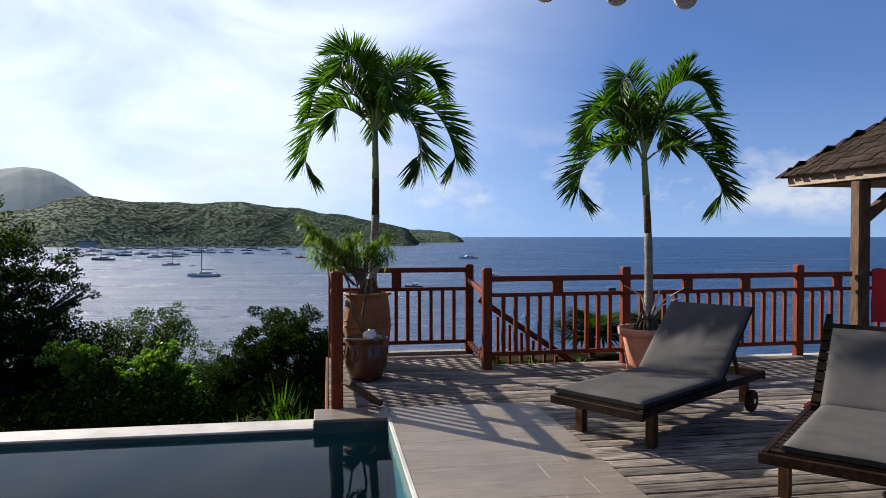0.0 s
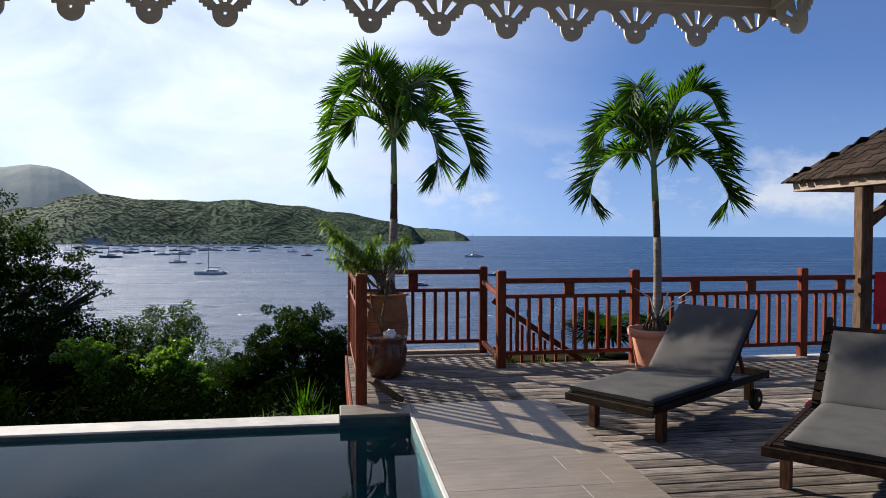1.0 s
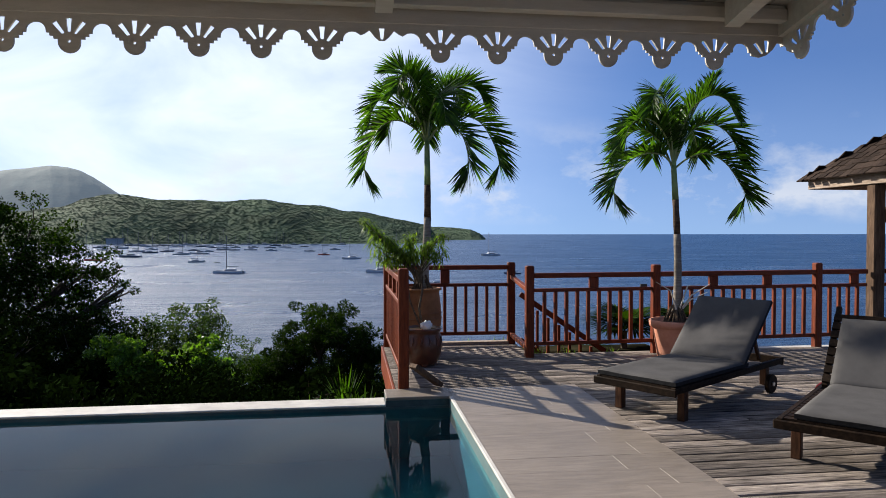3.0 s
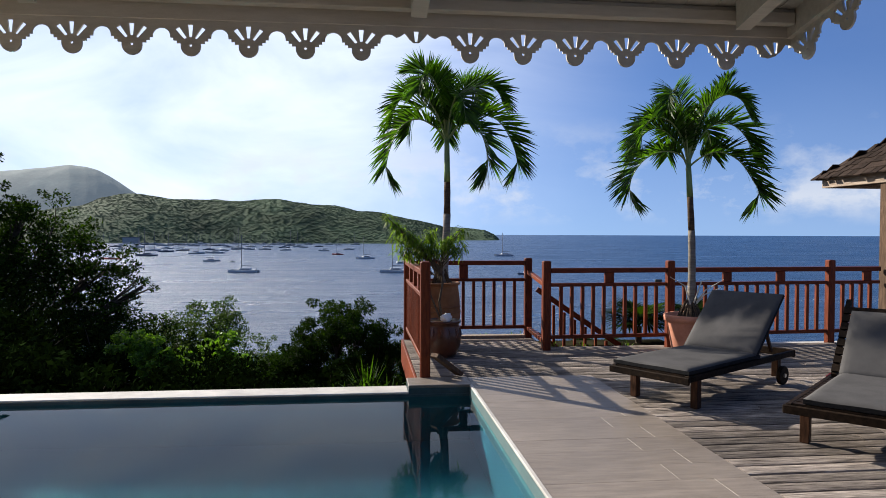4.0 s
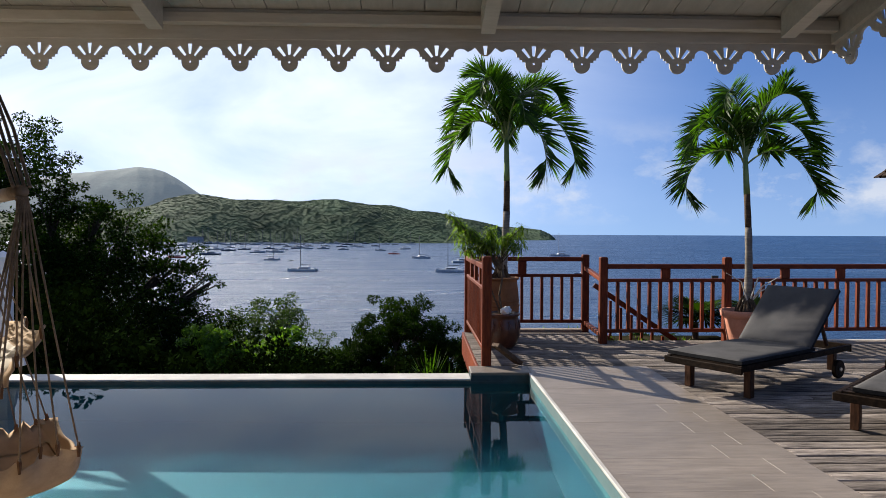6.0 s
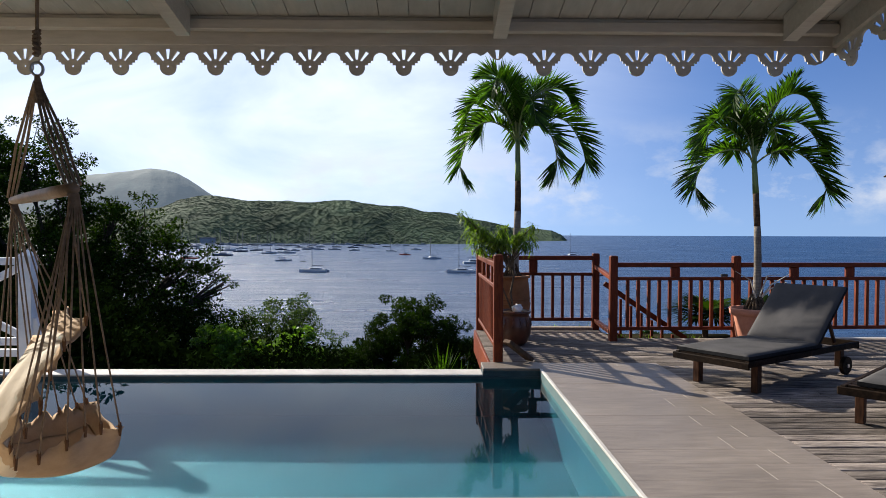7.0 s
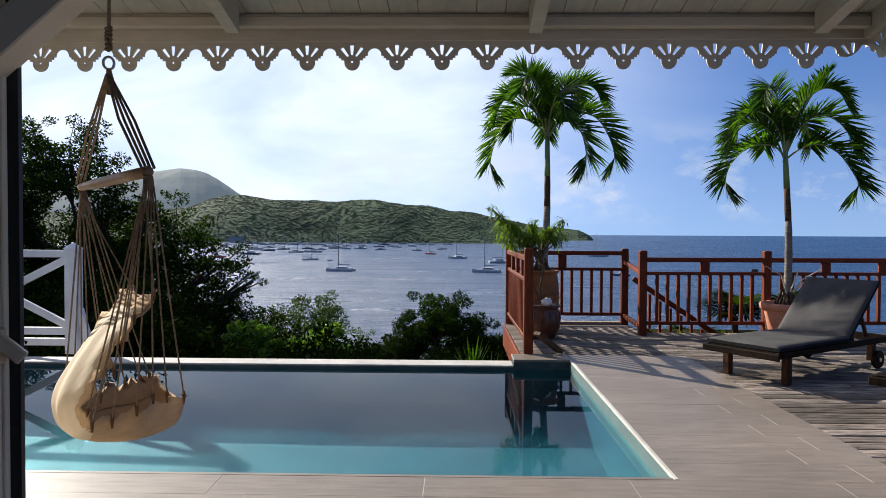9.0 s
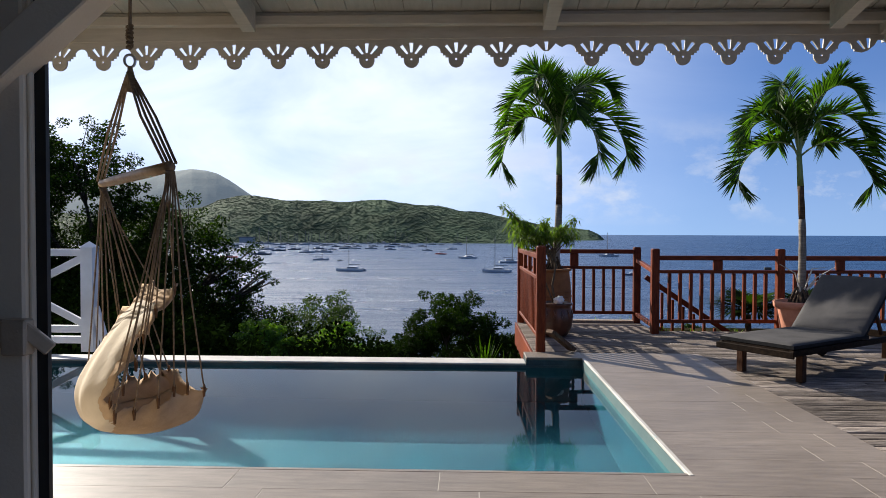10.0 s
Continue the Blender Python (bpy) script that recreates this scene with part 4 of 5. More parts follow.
def canopy(name, blobs, count, size, material, label, trunk=None, seed=1, aspect=0.5, hollow=0.25, dens=46, category="tree", kind=""):
    """A crown of many small leaves in uneven clumps, on a forked trunk. blobs: (x, y, z, radius)."""
    g = np.random.default_rng(seed)
    blobs = np.array(blobs, float)
    base = Vector(trunk) if trunk else Vector((blobs[:, 0].mean(), blobs[:, 1].mean(), blobs[:, 2].min() - 1))
    t = thing(name, Matrix.Translation(base), label, category, kind=kind)
    limbs = bmesh.new()
    clumps = []
    for x, y, z, r in blobs:
        n = max(8, int(dens * (r / blobs[:, 3].mean()) ** 2))
        d = g.normal(size=(n, 3))
        d /= np.linalg.norm(d, axis=1)[:, None]
        d[:, 2] = d[:, 2] * 0.85 + 0.1
        c = np.array((x, y, z)) + d * (r * g.uniform(hollow, 1.08, n))[:, None]
        clumps += [(q, r * g.uniform(0.16, 0.34)) for q in c]
        a = Vector((x, y, z)) - base
        k = Vector((a.x * 0.35, a.y * 0.35, a.z * 0.55))
        rad = max(0.02, blobs[:, 3].mean() * 0.05)
        tube(limbs, [Vector((0, 0, -0.6)), k, a], [rad * 1.5, rad, rad * 0.4], 6)
        for q in c[:: max(1, n // 7)]:
            qq = Vector(q) - base
            tube(limbs, [a.lerp(k, 0.4), a.lerp(qq, 0.5) + Vector((0, 0, -0.05 * r)), qq], [rad * 0.45, rad * 0.25, rad * 0.08], 4)
    part("trunk", limbs, M_trunk, t, "dark branching trunk")
    w = np.array([q[1] for q in clumps]) ** 2
    pick = g.choice(len(clumps), size=count, p=w / w.sum())
    cc = np.array([clumps[i][0] for i in pick])
    rad = np.array([clumps[i][1] for i in pick])
    off = g.normal(size=(count, 3))
    off /= np.linalg.norm(off, axis=1)[:, None]
    pos = cc + off * (rad * g.uniform(0.25, 1.0, count) ** 0.6)[:, None] * np.array((1.0, 1.0, 0.7)) - np.array(base)
    d = off * 0.7 + g.normal(size=(count, 3)) * 0.6 + np.array((0, 0, -0.15))
    d /= np.linalg.norm(d, axis=1)[:, None]
    s = np.cross(d, g.normal(size=(count, 3)))
    s /= np.linalg.norm(s, axis=1)[:, None]
    ln = (size * g.uniform(0.6, 1.25, count))[:, None]
    verts = np.stack([pos - d * ln * 0.5, pos + s * ln * aspect * 0.5, pos + d * ln * 0.5, pos - s * ln * aspect * 0.5], axis=1).reshape(-1, 3)
    faces = np.arange(count * 4).reshape(-1, 4)
    raw("crown", verts, faces, material, t, "dense small green leaves")
    return t


def spots(rows, planned, distance):
    """Clumps of a crown by bearing, depth, height and radius, set out for one distance and carried to another."""
    k = distance / planned
    return [(*bearing(a, distance + dd * k, 1.22 + (z - 1.22) * k), r * k) for a, dd, z, r in rows]


def rooted(a, distance):
    p = bearing(a, distance)
    return (p.x, p.y, ground_z(p.x, p.y) + 0.3)


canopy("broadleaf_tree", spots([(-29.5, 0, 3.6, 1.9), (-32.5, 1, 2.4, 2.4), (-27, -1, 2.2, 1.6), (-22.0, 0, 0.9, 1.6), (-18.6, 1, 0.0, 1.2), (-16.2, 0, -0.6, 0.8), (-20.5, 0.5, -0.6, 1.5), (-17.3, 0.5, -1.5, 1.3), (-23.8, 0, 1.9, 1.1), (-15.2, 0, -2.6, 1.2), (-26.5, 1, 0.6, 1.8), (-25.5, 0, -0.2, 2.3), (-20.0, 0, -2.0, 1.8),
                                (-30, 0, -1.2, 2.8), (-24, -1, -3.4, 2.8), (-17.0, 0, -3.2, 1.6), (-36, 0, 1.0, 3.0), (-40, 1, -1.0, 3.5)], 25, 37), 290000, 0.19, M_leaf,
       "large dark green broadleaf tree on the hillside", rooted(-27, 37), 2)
canopy("olive_green_tree", spots([(-14.8, 0, -1.9, 1.0), (-12.2, 0, -1.6, 1.0), (-10.4, 0, -1.35, 0.8), (-8.0, 1, -2.4, 0.8), (-11.5, 0, -3.2, 1.5), (-15.0, 0, -3.4, 1.5), (-7.5, 0, -3.8, 1.0)], 20, 40), 60000, 0.16, M_leaf3,
       "sparse olive green tree below the pool", rooted(-12, 40), 3, hollow=0.35)
canopy("bright_bush", spots([(-10.4, 0, -0.85, 0.36), (-10.8, 0, -1.25, 0.5), (-12.0, 0.4, -1.5, 0.5), (-9.4, 0.3, -1.6, 0.5), (-14.6, 0.2, -1.25, 0.5), (-16.4, 0.5, -0.95, 0.45), (-13.2, 0.3, -2.0, 0.7), (-10.4, 0.3, -2.1, 0.7)], 14, 27), 52000, 0.15, M_leaf2,
       "sunlit yellow-green bush below the pool", rooted(-11.5, 27), 4, category="bush")
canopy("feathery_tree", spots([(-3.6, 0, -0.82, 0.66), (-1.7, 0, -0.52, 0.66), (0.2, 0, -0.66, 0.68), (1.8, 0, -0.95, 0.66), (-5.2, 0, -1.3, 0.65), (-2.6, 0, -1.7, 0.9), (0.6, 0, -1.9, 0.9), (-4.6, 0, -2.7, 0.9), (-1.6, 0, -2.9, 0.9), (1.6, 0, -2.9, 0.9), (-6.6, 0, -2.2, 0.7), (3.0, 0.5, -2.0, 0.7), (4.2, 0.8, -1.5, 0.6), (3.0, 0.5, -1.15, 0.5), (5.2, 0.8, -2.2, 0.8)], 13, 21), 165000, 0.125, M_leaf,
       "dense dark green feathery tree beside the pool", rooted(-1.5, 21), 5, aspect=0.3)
# the thicket's blackness is shade carried by its leaf colour
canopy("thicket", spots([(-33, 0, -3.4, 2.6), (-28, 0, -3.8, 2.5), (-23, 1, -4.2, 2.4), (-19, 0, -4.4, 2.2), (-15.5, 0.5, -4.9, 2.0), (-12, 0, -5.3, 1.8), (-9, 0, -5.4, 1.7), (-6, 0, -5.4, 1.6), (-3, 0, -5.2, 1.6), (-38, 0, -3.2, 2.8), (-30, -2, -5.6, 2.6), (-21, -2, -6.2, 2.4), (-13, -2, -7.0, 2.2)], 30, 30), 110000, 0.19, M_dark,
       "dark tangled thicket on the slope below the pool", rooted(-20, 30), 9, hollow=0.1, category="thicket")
under = []
g0 = random.Random(8)
for k in range(85):
    x = g0.uniform(-17, -1.2)
    y = g0.uniform(3.6, 9.0)
    under.append((x, y, ground_z(x, y) + g0.uniform(0.2, 0.7) + (0.27 if x < -3.2 - 0.26 * (y + 4.68) else 0.0) * (y - 3) + 0.06 * max(0, -x - 5), g0.uniform(0.6, 1.0)))
# undergrowth takes the same leaf, with the slope's shade in its colour
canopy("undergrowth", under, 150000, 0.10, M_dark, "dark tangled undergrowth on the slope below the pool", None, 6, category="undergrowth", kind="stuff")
for i, (x, y, z, s) in enumerate(((-2.05, 3.3, -0.75, 0.62), (-2.55, 3.0, -0.70, 0.40), (-1.55, 3.2, -0.62, 0.55), (-1.75, 3.9, -0.6, 0.6))):
    t = thing("spiky_yucca", pose(x, y, z), "spiky green yucca with narrow stiff leaves", "yucca", "yuccas below the pool")
    v, f = blades(60, s, 1, 300 + i, (0, 0, 0), 0.013, 0.25)
    raw("leaves", v, f, M_palm, t)
    bm = bmesh.new()
    tube(bm, [(0, 0, -0.8), (0.03, 0, -0.4), (0, 0, 0.02)], [0.05, 0.045, 0.03], 7)
    part("stem", bm, M_stem, t)
# fan palms beyond the right-hand railing
for i, (x, y, z, s) in enumerate(((1.88, 5.0, 0.05, 0.62), (2.55, 4.75, 0.15, 0.5), (1.35, 5.2, -0.4, 0.5))):
    t = thing("fan_palm", pose(x, y, z), "low green fan palm behind the deck railing", "palm bush", "fan palms behind the railing")
    v, f = [], []
    for k in range(16):
        a = k * 0.9 + i
        e = 0.5 + 0.5 * ((k * 7) % 5) / 4
        hub = Vector((math.cos(a) * 0.20 * s, math.sin(a) * 0.20 * s, 0.35 * s * e))
        for q in range(30):
            b = a - 1.9 + 3.8 * q / 29
            d = (Vector((math.cos(b), math.sin(b), 0.55 * e - 0.25 * abs(b - a)))).normalized()
            sd = d.cross(Vector((0, 0, 1))).normalized() * 0.019
            n0 = len(v)
            v += [tuple(hub), tuple(hub + d * s * 0.45 - sd), tuple(hub + d * s * 0.82 + Vector((0, 0, -0.10 * s))), tuple(hub + d * s * 0.45 + sd)]
            f.append((n0, n0 + 1, n0 + 2, n0 + 3))
    raw("leaves", v, f, M_leaf, t)
    bm = bmesh.new()
    tube(bm, [(0, 0, -1.6), (0, 0, -0.5), (0, 0, 0.05)], [0.06, 0.05, 0.04], 7)
    part("stem", bm, M_stem, t)

# ---- sun loungers ----
def lounger(m, label, soft_top=0.69, inset=0.0, back_length=0.66):
    t = thing("sun_lounger", m, label, "sun lounger", "loungers on the deck")
    W = 0.31
    for s in (-1, 1):
        part("side_rail", cuboid(-0.205, 1.44, s * W - 0.018, s * W + 0.018, 0.238, 0.290, bevel=0.005), M_teak, t)
        part("leg", cuboid(-0.03, 0.03, s * (W - 0.05) - 0.028, s * (W - 0.05) + 0.028, 0, 0.225, bevel=0.004), M_teak2, t)
        part("leg", cuboid(1.22, 1.28, s * (W - 0.05) - 0.028, s * (W - 0.05) + 0.028, 0.07, 0.225, bevel=0.004), M_teak2, t)
        wh = bmesh.new()
        bmesh.ops.create_cone(wh, cap_ends=True, segments=28, radius1=0.085, radius2=0.085, depth=0.035, matrix=pose(1.25, s * (W + 0.005), 0.086, 90, 0, 0))
        bmesh.ops.bevel(wh, geom=[e for e in wh.edges], offset=0.006, segments=1, affect="EDGES")
        w_ = part("wheel", wh, M_teak, t)
        hb = bmesh.new()
        bmesh.ops.create_cone(hb, cap_ends=True, segments=14, radius1=0.02, radius2=0.018, depth=0.055, matrix=pose(1.25, s * (W + 0.005), 0.086, 90, 0, 0))
        part("hub", hb, M_steel, w_)
    part("end_board", cuboid(-0.226, -0.206, -W - 0.03, W + 0.03, 0.225, 0.282, bevel=0.006), M_teak, t, "worn dark teak foot beam")
    part("end_board", cuboid(1.441, 1.46, -W - 0.018, W + 0.018, 0.225, 0.295, bevel=0.005), M_teak, t)
    sl = None
    for k in range(13):
        x = -0.165 + 0.076 * k
        if sl is None:
            sl = part("slat", cuboid(-0.03, 0.03, -W + 0.02, W - 0.02, 0.272, 0.292), M_teak, t)
            o = sl
        else:
            o = new("slat", sl.data)
            o.parent = t
        o.location.x = x
    back = Matrix.Translation((0.83, 0, 0.305)) @ pose(0, 0, 0, 0, -47, 0)
    bf = part("back_frame", box(box(bmesh.new(), 0, back_length, -W + 0.02, -W + 0.055, -0.02, 0.02), 0, back_length, W - 0.055, W - 0.02, -0.02, 0.02), M_teak, t)
    bf.matrix_local = back
    for k in range(int((back_length - 0.01) / 0.079)):
        part("back_slat", cuboid(0.02 + 0.079 * k, 0.08 + 0.079 * k, -W + 0.02, W - 0.02, 0.021, 0.034), M_teak, bf)
    for s in (-1, 1):
        bm = bmesh.new()
        beam(bm, (1.12, s * 0.2, 0.62), (1.28, s * 0.2, 0.28), 0.025, 0.03)
        part("prop", bm, M_teak2, t)

    def pad(x0, x1, mloc, seed, name):
        bm = bmesh.new()
        nx, ny = 26, 16
        grid = {}
        for sgn in (0, 1):
            for i in range(nx + 1):
                for j in range(ny + 1):
                    fx, fy = i / nx, j / ny
                    edge = min(fx, 1 - fx) * (x1 - x0), min(fy, 1 - fy) * 2 * (W - 0.02)
                    pull = 1 - math.exp(-min(edge) / 0.018)
                    x, y = x0 + fx * (x1 - x0), -inset / 2 + (-1 + 2 * fy) * (W + 0.012 - inset / 2)
                    z = 0.006 + (0.046 * (0.62 + 0.38 * pull) + 0.003 * fbm(x * 6, y * 6, 1.0, seed)) * sgn
                    grid[sgn, i, j] = bm.verts.new((x, y, z))
        for i in range(nx):
            for j in range(ny):
                for sgn in (0, 1):
                    q = [grid[sgn, i, j], grid[sgn, i + 1, j], grid[sgn, i + 1, j + 1], grid[sgn, i, j + 1]]
                    bm.faces.new(q if sgn else q[::-1])
        ring = [(i, 0) for i in range(nx)] + [(nx, j) for j in range(ny)] + [(i, ny) for i in range(nx, 0, -1)] + [(0, j) for j in range(ny, 0, -1)]
        sides = []
        for a, b in zip(ring, ring[1:] + ring[:1]):
            sides.append(bm.faces.new((grid[0, a[0], a[1]], grid[0, b[0], b[1]], grid[1, b[0], b[1]], grid[1, a[0], a[1]])))
        me = link(name, bm, M_cushion, t, "charcoal grey cushion with black sides", True)
        me.data.materials.append(M_piping)
        n = len(me.data.polygons)
        for k in range(n - len(ring), n):
            me.data.polygons[k].material_index = 1
            me.data.polygons[k].use_smooth = False
        me.matrix_local = mloc
    pad(-0.195, 0.845, pose(0, 0, 0.292), 1.0, "seat_cushion")
    pad(-0.02, soft_top, back @ pose(0, 0, 0.022), 4.0, "back_cushion")
    return t


lounger(pose(0.604, 1.32, 0, 0, 0, 34.3) @ Matrix.Diagonal((1.1, 1.04, 0.98, 1)), "dark wooden sun lounger with charcoal cushion and raised back", 0.655)
lounger(pose(1.235, 0.0, 0, 0, 0, 43) @ Matrix.Diagonal((1.03, 1.02, 0.98, 1)), "dark wooden sun lounger with charcoal cushion beside a red cloth", 0.58, 0.09, 0.72)


def cloth(name, w, h, m, label, folds=3.0, seed=0.0, depth=0.02):
    bm = bmesh.new()
    nx, nz = 26, 24
    g = {}
    for s in (0, 1):
        for i in range(nx + 1):
            for k in range(nz + 1):
                fx, fz = i / nx, k / nz
                y = depth * math.sin(fx * folds * 6.28 + seed) * fz + 0.012 * fbm(fx * 4, fz * 4, 1.0, seed) - 0.008 * s
                g[s, i, k] = bm.verts.new((w * (fx - 0.5) * (1 - 0.05 * fz), y, -h * fz + 0.01 * math.sin(fx * 9)))
    for i in range(nx):
        for k in range(nz):
            for s in (0, 1):
                q = [g[s, i, k], g[s, i + 1, k], g[s, i + 1, k + 1], g[s, i, k + 1]]
                bm.faces.new(q if s else q[::-1])
    o = link(name, bm, M_red, smooth=True)
    o.matrix_basis = m
    return tagged(o, label, "towel")


cloth("towel", 0.5, 0.62, pose(5.13, 4.06, 0.965, 0, 0, 1), "bright red towel hung over the deck railing", 2.0, 1.0, 0.025)
bm = bmesh.new()
bmesh.ops.create_icosphere(bm, subdivisions=4, radius=1.0)
for v in bm.verts:
    k = 1 + 0.35 * fbm(v.co.x * 2, v.co.y * 2, 1.0, v.co.z * 2)
    v.co = Vector((v.co.x * 0.10 * k, v.co.y * 0.04 * k, v.co.z * 0.028 * k))
o = tagged(link("crumpled_cloth", bm, M_red, smooth=True), "crumpled red cloth lying on the lounger rail", "cloth")
o.matrix_basis = pose(1.835, 1.03, 0.235, 0, 0, 43)

# ---- hut ----
hut = thing("garden_hut", pose(4.55, 5.28, 0), "open timber garden hut with weathered shingle roof", "hut")
part("corner_post", cuboid(0.14, 0.29, -1.25, -1.10, -0.3, 1.98, bevel=0.012), M_hutwood, hut)
part("corner_post", cuboid(2.9, 3.05, -1.25, -1.10, -0.3, 1.98, bevel=0.012), M_hutwood, hut)
bm = bmesh.new()
beam(bm, (0.27, -1.175, 1.55), (0.82, -1.175, 1.98), 0.10, 0.11)
part("knee_brace", bm, M_hutwood, hut)
part("wall_plate", cuboid(0.13, 0.30, -3.3, -0.05, 1.981, 2.08, bevel=0.006), M_hutwood, hut)
part("fascia", cuboid(0.12, 0.139, -3.4, 0.0, 1.985, 2.125, bevel=0.006), M_hutfascia, hut, "sun-bleached timber fascia board")
part("fascia", cuboid(0.14, 3.4, -0.035, 0.0, 1.985, 2.125, bevel=0.006), M_hutfascia, hut)
part("soffit", cuboid(0.14, 3.36, -3.4, -0.036, 2.082, 2.11), M_hutwood, hut)
apex = Vector((1.7, -1.7, 3.36))
c0 = [Vector((0.06, 0.06, 2.12)), Vector((0.06, -3.46, 2.12)), Vector((3.46, -3.46, 2.12)), Vector((3.46, 0.06, 2.12))]
bm = bmesh.new()
vs = [bm.verts.new(c) for c in c0] + [bm.verts.new(apex)]
for k in range(4):
    bm.faces.new((vs[(k + 1) % 4], vs[k], vs[4]))
bm.faces.new(vs[:4])
part("roof", bm, M_shingle, hut)
sh = random.Random(4)
shm = None
roof_ob = [o for o in hut.children if o.name.startswith("roof")][0]
for side in (0, 3):
    a, b = c0[side], c0[(side + 1) % 4]
    rowsn = 15
    for r in range(rowsn):
        f0 = r / rowsn
        p, q = a.lerp(apex, f0), b.lerp(apex, f0)
        d = (q - p)
        upv = (apex - (a + b) / 2).normalized()
        nrm = d.normalized().cross(upv)
        if nrm.z < 0:
            nrm = -nrm
        n = int(d.length / 0.15)
        for k in range(n + 1):
            if side == 3 and k > 4 and r > 0 and k < n - 3:
                continue
            c = p + d * ((k + 0.25 + 0.5 * (r % 2) * 0.9) / (n + 1))
            if shm is None:
                shb = cuboid(-0.068, 0.068, -0.05, 0.17, -0.006, 0.010)
                o = shm = part("shingle", shb, M_shingle, roof_ob)
            else:
                o = new("shingle", shm.data)
                o.parent = roof_ob
            rot = Matrix((d.normalized(), upv, nrm)).transposed().to_4x4()
            o.matrix_local = Matrix.Translation(c + nrm * (0.014 + sh.uniform(0, 0.008)) + upv * sh.uniform(-0.015, 0.015)) @ rot @ pose(0, 0, 0, -4 + sh.uniform(-2, 2), 0, sh.uniform(-3, 3)) @ Matrix.Diagonal((sh.uniform(0.8, 1.12), 1, 1, 1))

# ---- hanging chair ----
ch = thing("hanging_chair", pose(-3.17, -2.21, 0), "natural cotton hanging rope chair with cream cushion", "hanging chair")
bw = Vector((0.60, -0.75, 0)).normalized()       # along the spreader bar
bf_ = Vector((0.75, 0.60, 0)).normalized()       # the way the sitter faces
BZ, RZ = 1.41, 1.80
b0, b1 = -bw * 0.49 + Vector((0, 0, BZ)), bw * 0.49 + Vector((0, 0, BZ))
bm = bmesh.new()
tube(bm, [b0, b0.lerp(b1, 0.3) + Vector((0, 0, 0.0)), b0.lerp(b1, 0.7) + Vector((0, 0, 0.0)), b1], [0.016, 0.019, 0.019, 0.017], 12)
part("spreader_bar", bm, M_bamboo, ch, "pale round wooden spreader bar", True)
ring = bmesh.new()
tube(ring, [(0.016 * math.cos(a), 0.007 * math.cos(a), RZ + 0.020 + 0.022 * math.sin(a)) for a in np.linspace(0, 2 * math.pi, 17)], 0.005, 6, False)
part("ring", ring, M_steel, ch, "steel suspension ring", True)
bm = bmesh.new()
tube(bm, [(0, 0, RZ + 0.06), (0.004, 0, RZ + 0.3), (0, 0, 2.72)], 0.006, 6)
part("suspension_rope", bm, M_rope, ch)
bm = bmesh.new()
tube(bm, [(0, 0, RZ - 0.09), (0.006, 0, RZ - 0.05), (0, 0, RZ)], [0.011, 0.015, 0.008], 8)
part("lower_knot", bm, M_rope, ch)
bm = bmesh.new()
for k in range(7):
    z = RZ + 0.07 + 0.012 * k
    tube(bm, [(0.009 * math.cos(a + k), 0.009 * math.sin(a + k), z + 0.006 * math.sin(a)) for a in np.linspace(0, 6.0, 9)], 0.0055, 5)
part("knot", bm, M_rope, ch)
for e in (b0, b1):
    for k in range(4 if e is b1 else 3):
        j = (k - 1.5) * 0.02
        bm = bmesh.new()
        s = Vector((0.004 * (k - 2), 0, RZ - 0.02))
        tube(bm, [s, s.lerp(e, 0.5) + bf_ * j * 0.7, e + bf_ * j * 0.6 + Vector((0, 0, 0.012))], 0.0048, 5)
        part("upper_cord", bm, M_rope, ch)
# sling: (forward, height) along its middle and along its raised sides, from the lip to the top of the back
MIDDLE = [(0.225, 0.615), (0.205, 0.525), (0.10, 0.492), (0.0, 0.492), (-0.085, 0.510), (-0.150, 0.565), (-0.165, 0.65), (-0.120, 0.745), (-0.055, 0.835), (0.02, 0.92), (0.095, 1.005)]
SIDES = [(0.20, 0.665), (0.155, 0.655), (0.09, 0.645), (0.02, 0.630), (-0.06, 0.620), (-0.115, 0.632), (-0.115, 0.69), (-0.065, 0.775), (-0.015, 0.865), (0.045, 0.95), (0.115, 1.03)]


def along(rows, u):
    k = u * (len(rows) - 1)
    i = min(int(k), len(rows) - 2)
    f = k - i
    P = [rows[max(0, min(len(rows) - 1, i + q))] for q in (-1, 0, 1, 2)]
    return [0.5 * (2 * P[1][c] + (P[2][c] - P[0][c]) * f + (2 * P[0][c] - 5 * P[1][c] + 4 * P[2][c] - P[3][c]) * f * f + (3 * P[1][c] - P[0][c] - 3 * P[2][c] + P[3][c]) * f ** 3) for c in (0, 1)]


def sling(u, v, lift=0.0):
    """A place on the sling: u along the profile, v across (-1 to 1), lift towards the sitter."""
    k = abs(v) ** 2.4
    c, e = along(MIDDLE, u), along(SIDES, u)
    c1, c2 = along(MIDDLE, max(0, u - 0.02)), along(MIDDLE, min(1, u + 0.02))
    tx, tz = c2[0] - c1[0], c2[1] - c1[1]
    n = math.hypot(tx, tz)
    ruffle = 0.014 * (math.sin(u * 60 + v * 2) + 0.6 * math.sin(u * 131 + v)) * abs(v) ** 7
    crease = 0.004 * math.sin(v * 9 + u * 14) * (1 - k)
    h = lift + ruffle + crease
    half = 0.204 - 0.05 * max(0.0, u - 0.6) + 0.010 * math.sin(u * 31)
    return bf_ * (c[0] + (e[0] - c[0]) * k + tz / n * h) + bw * (half * v) + Vector((0, 0, c[1] + (e[1] - c[1]) * k - tx / n * h))


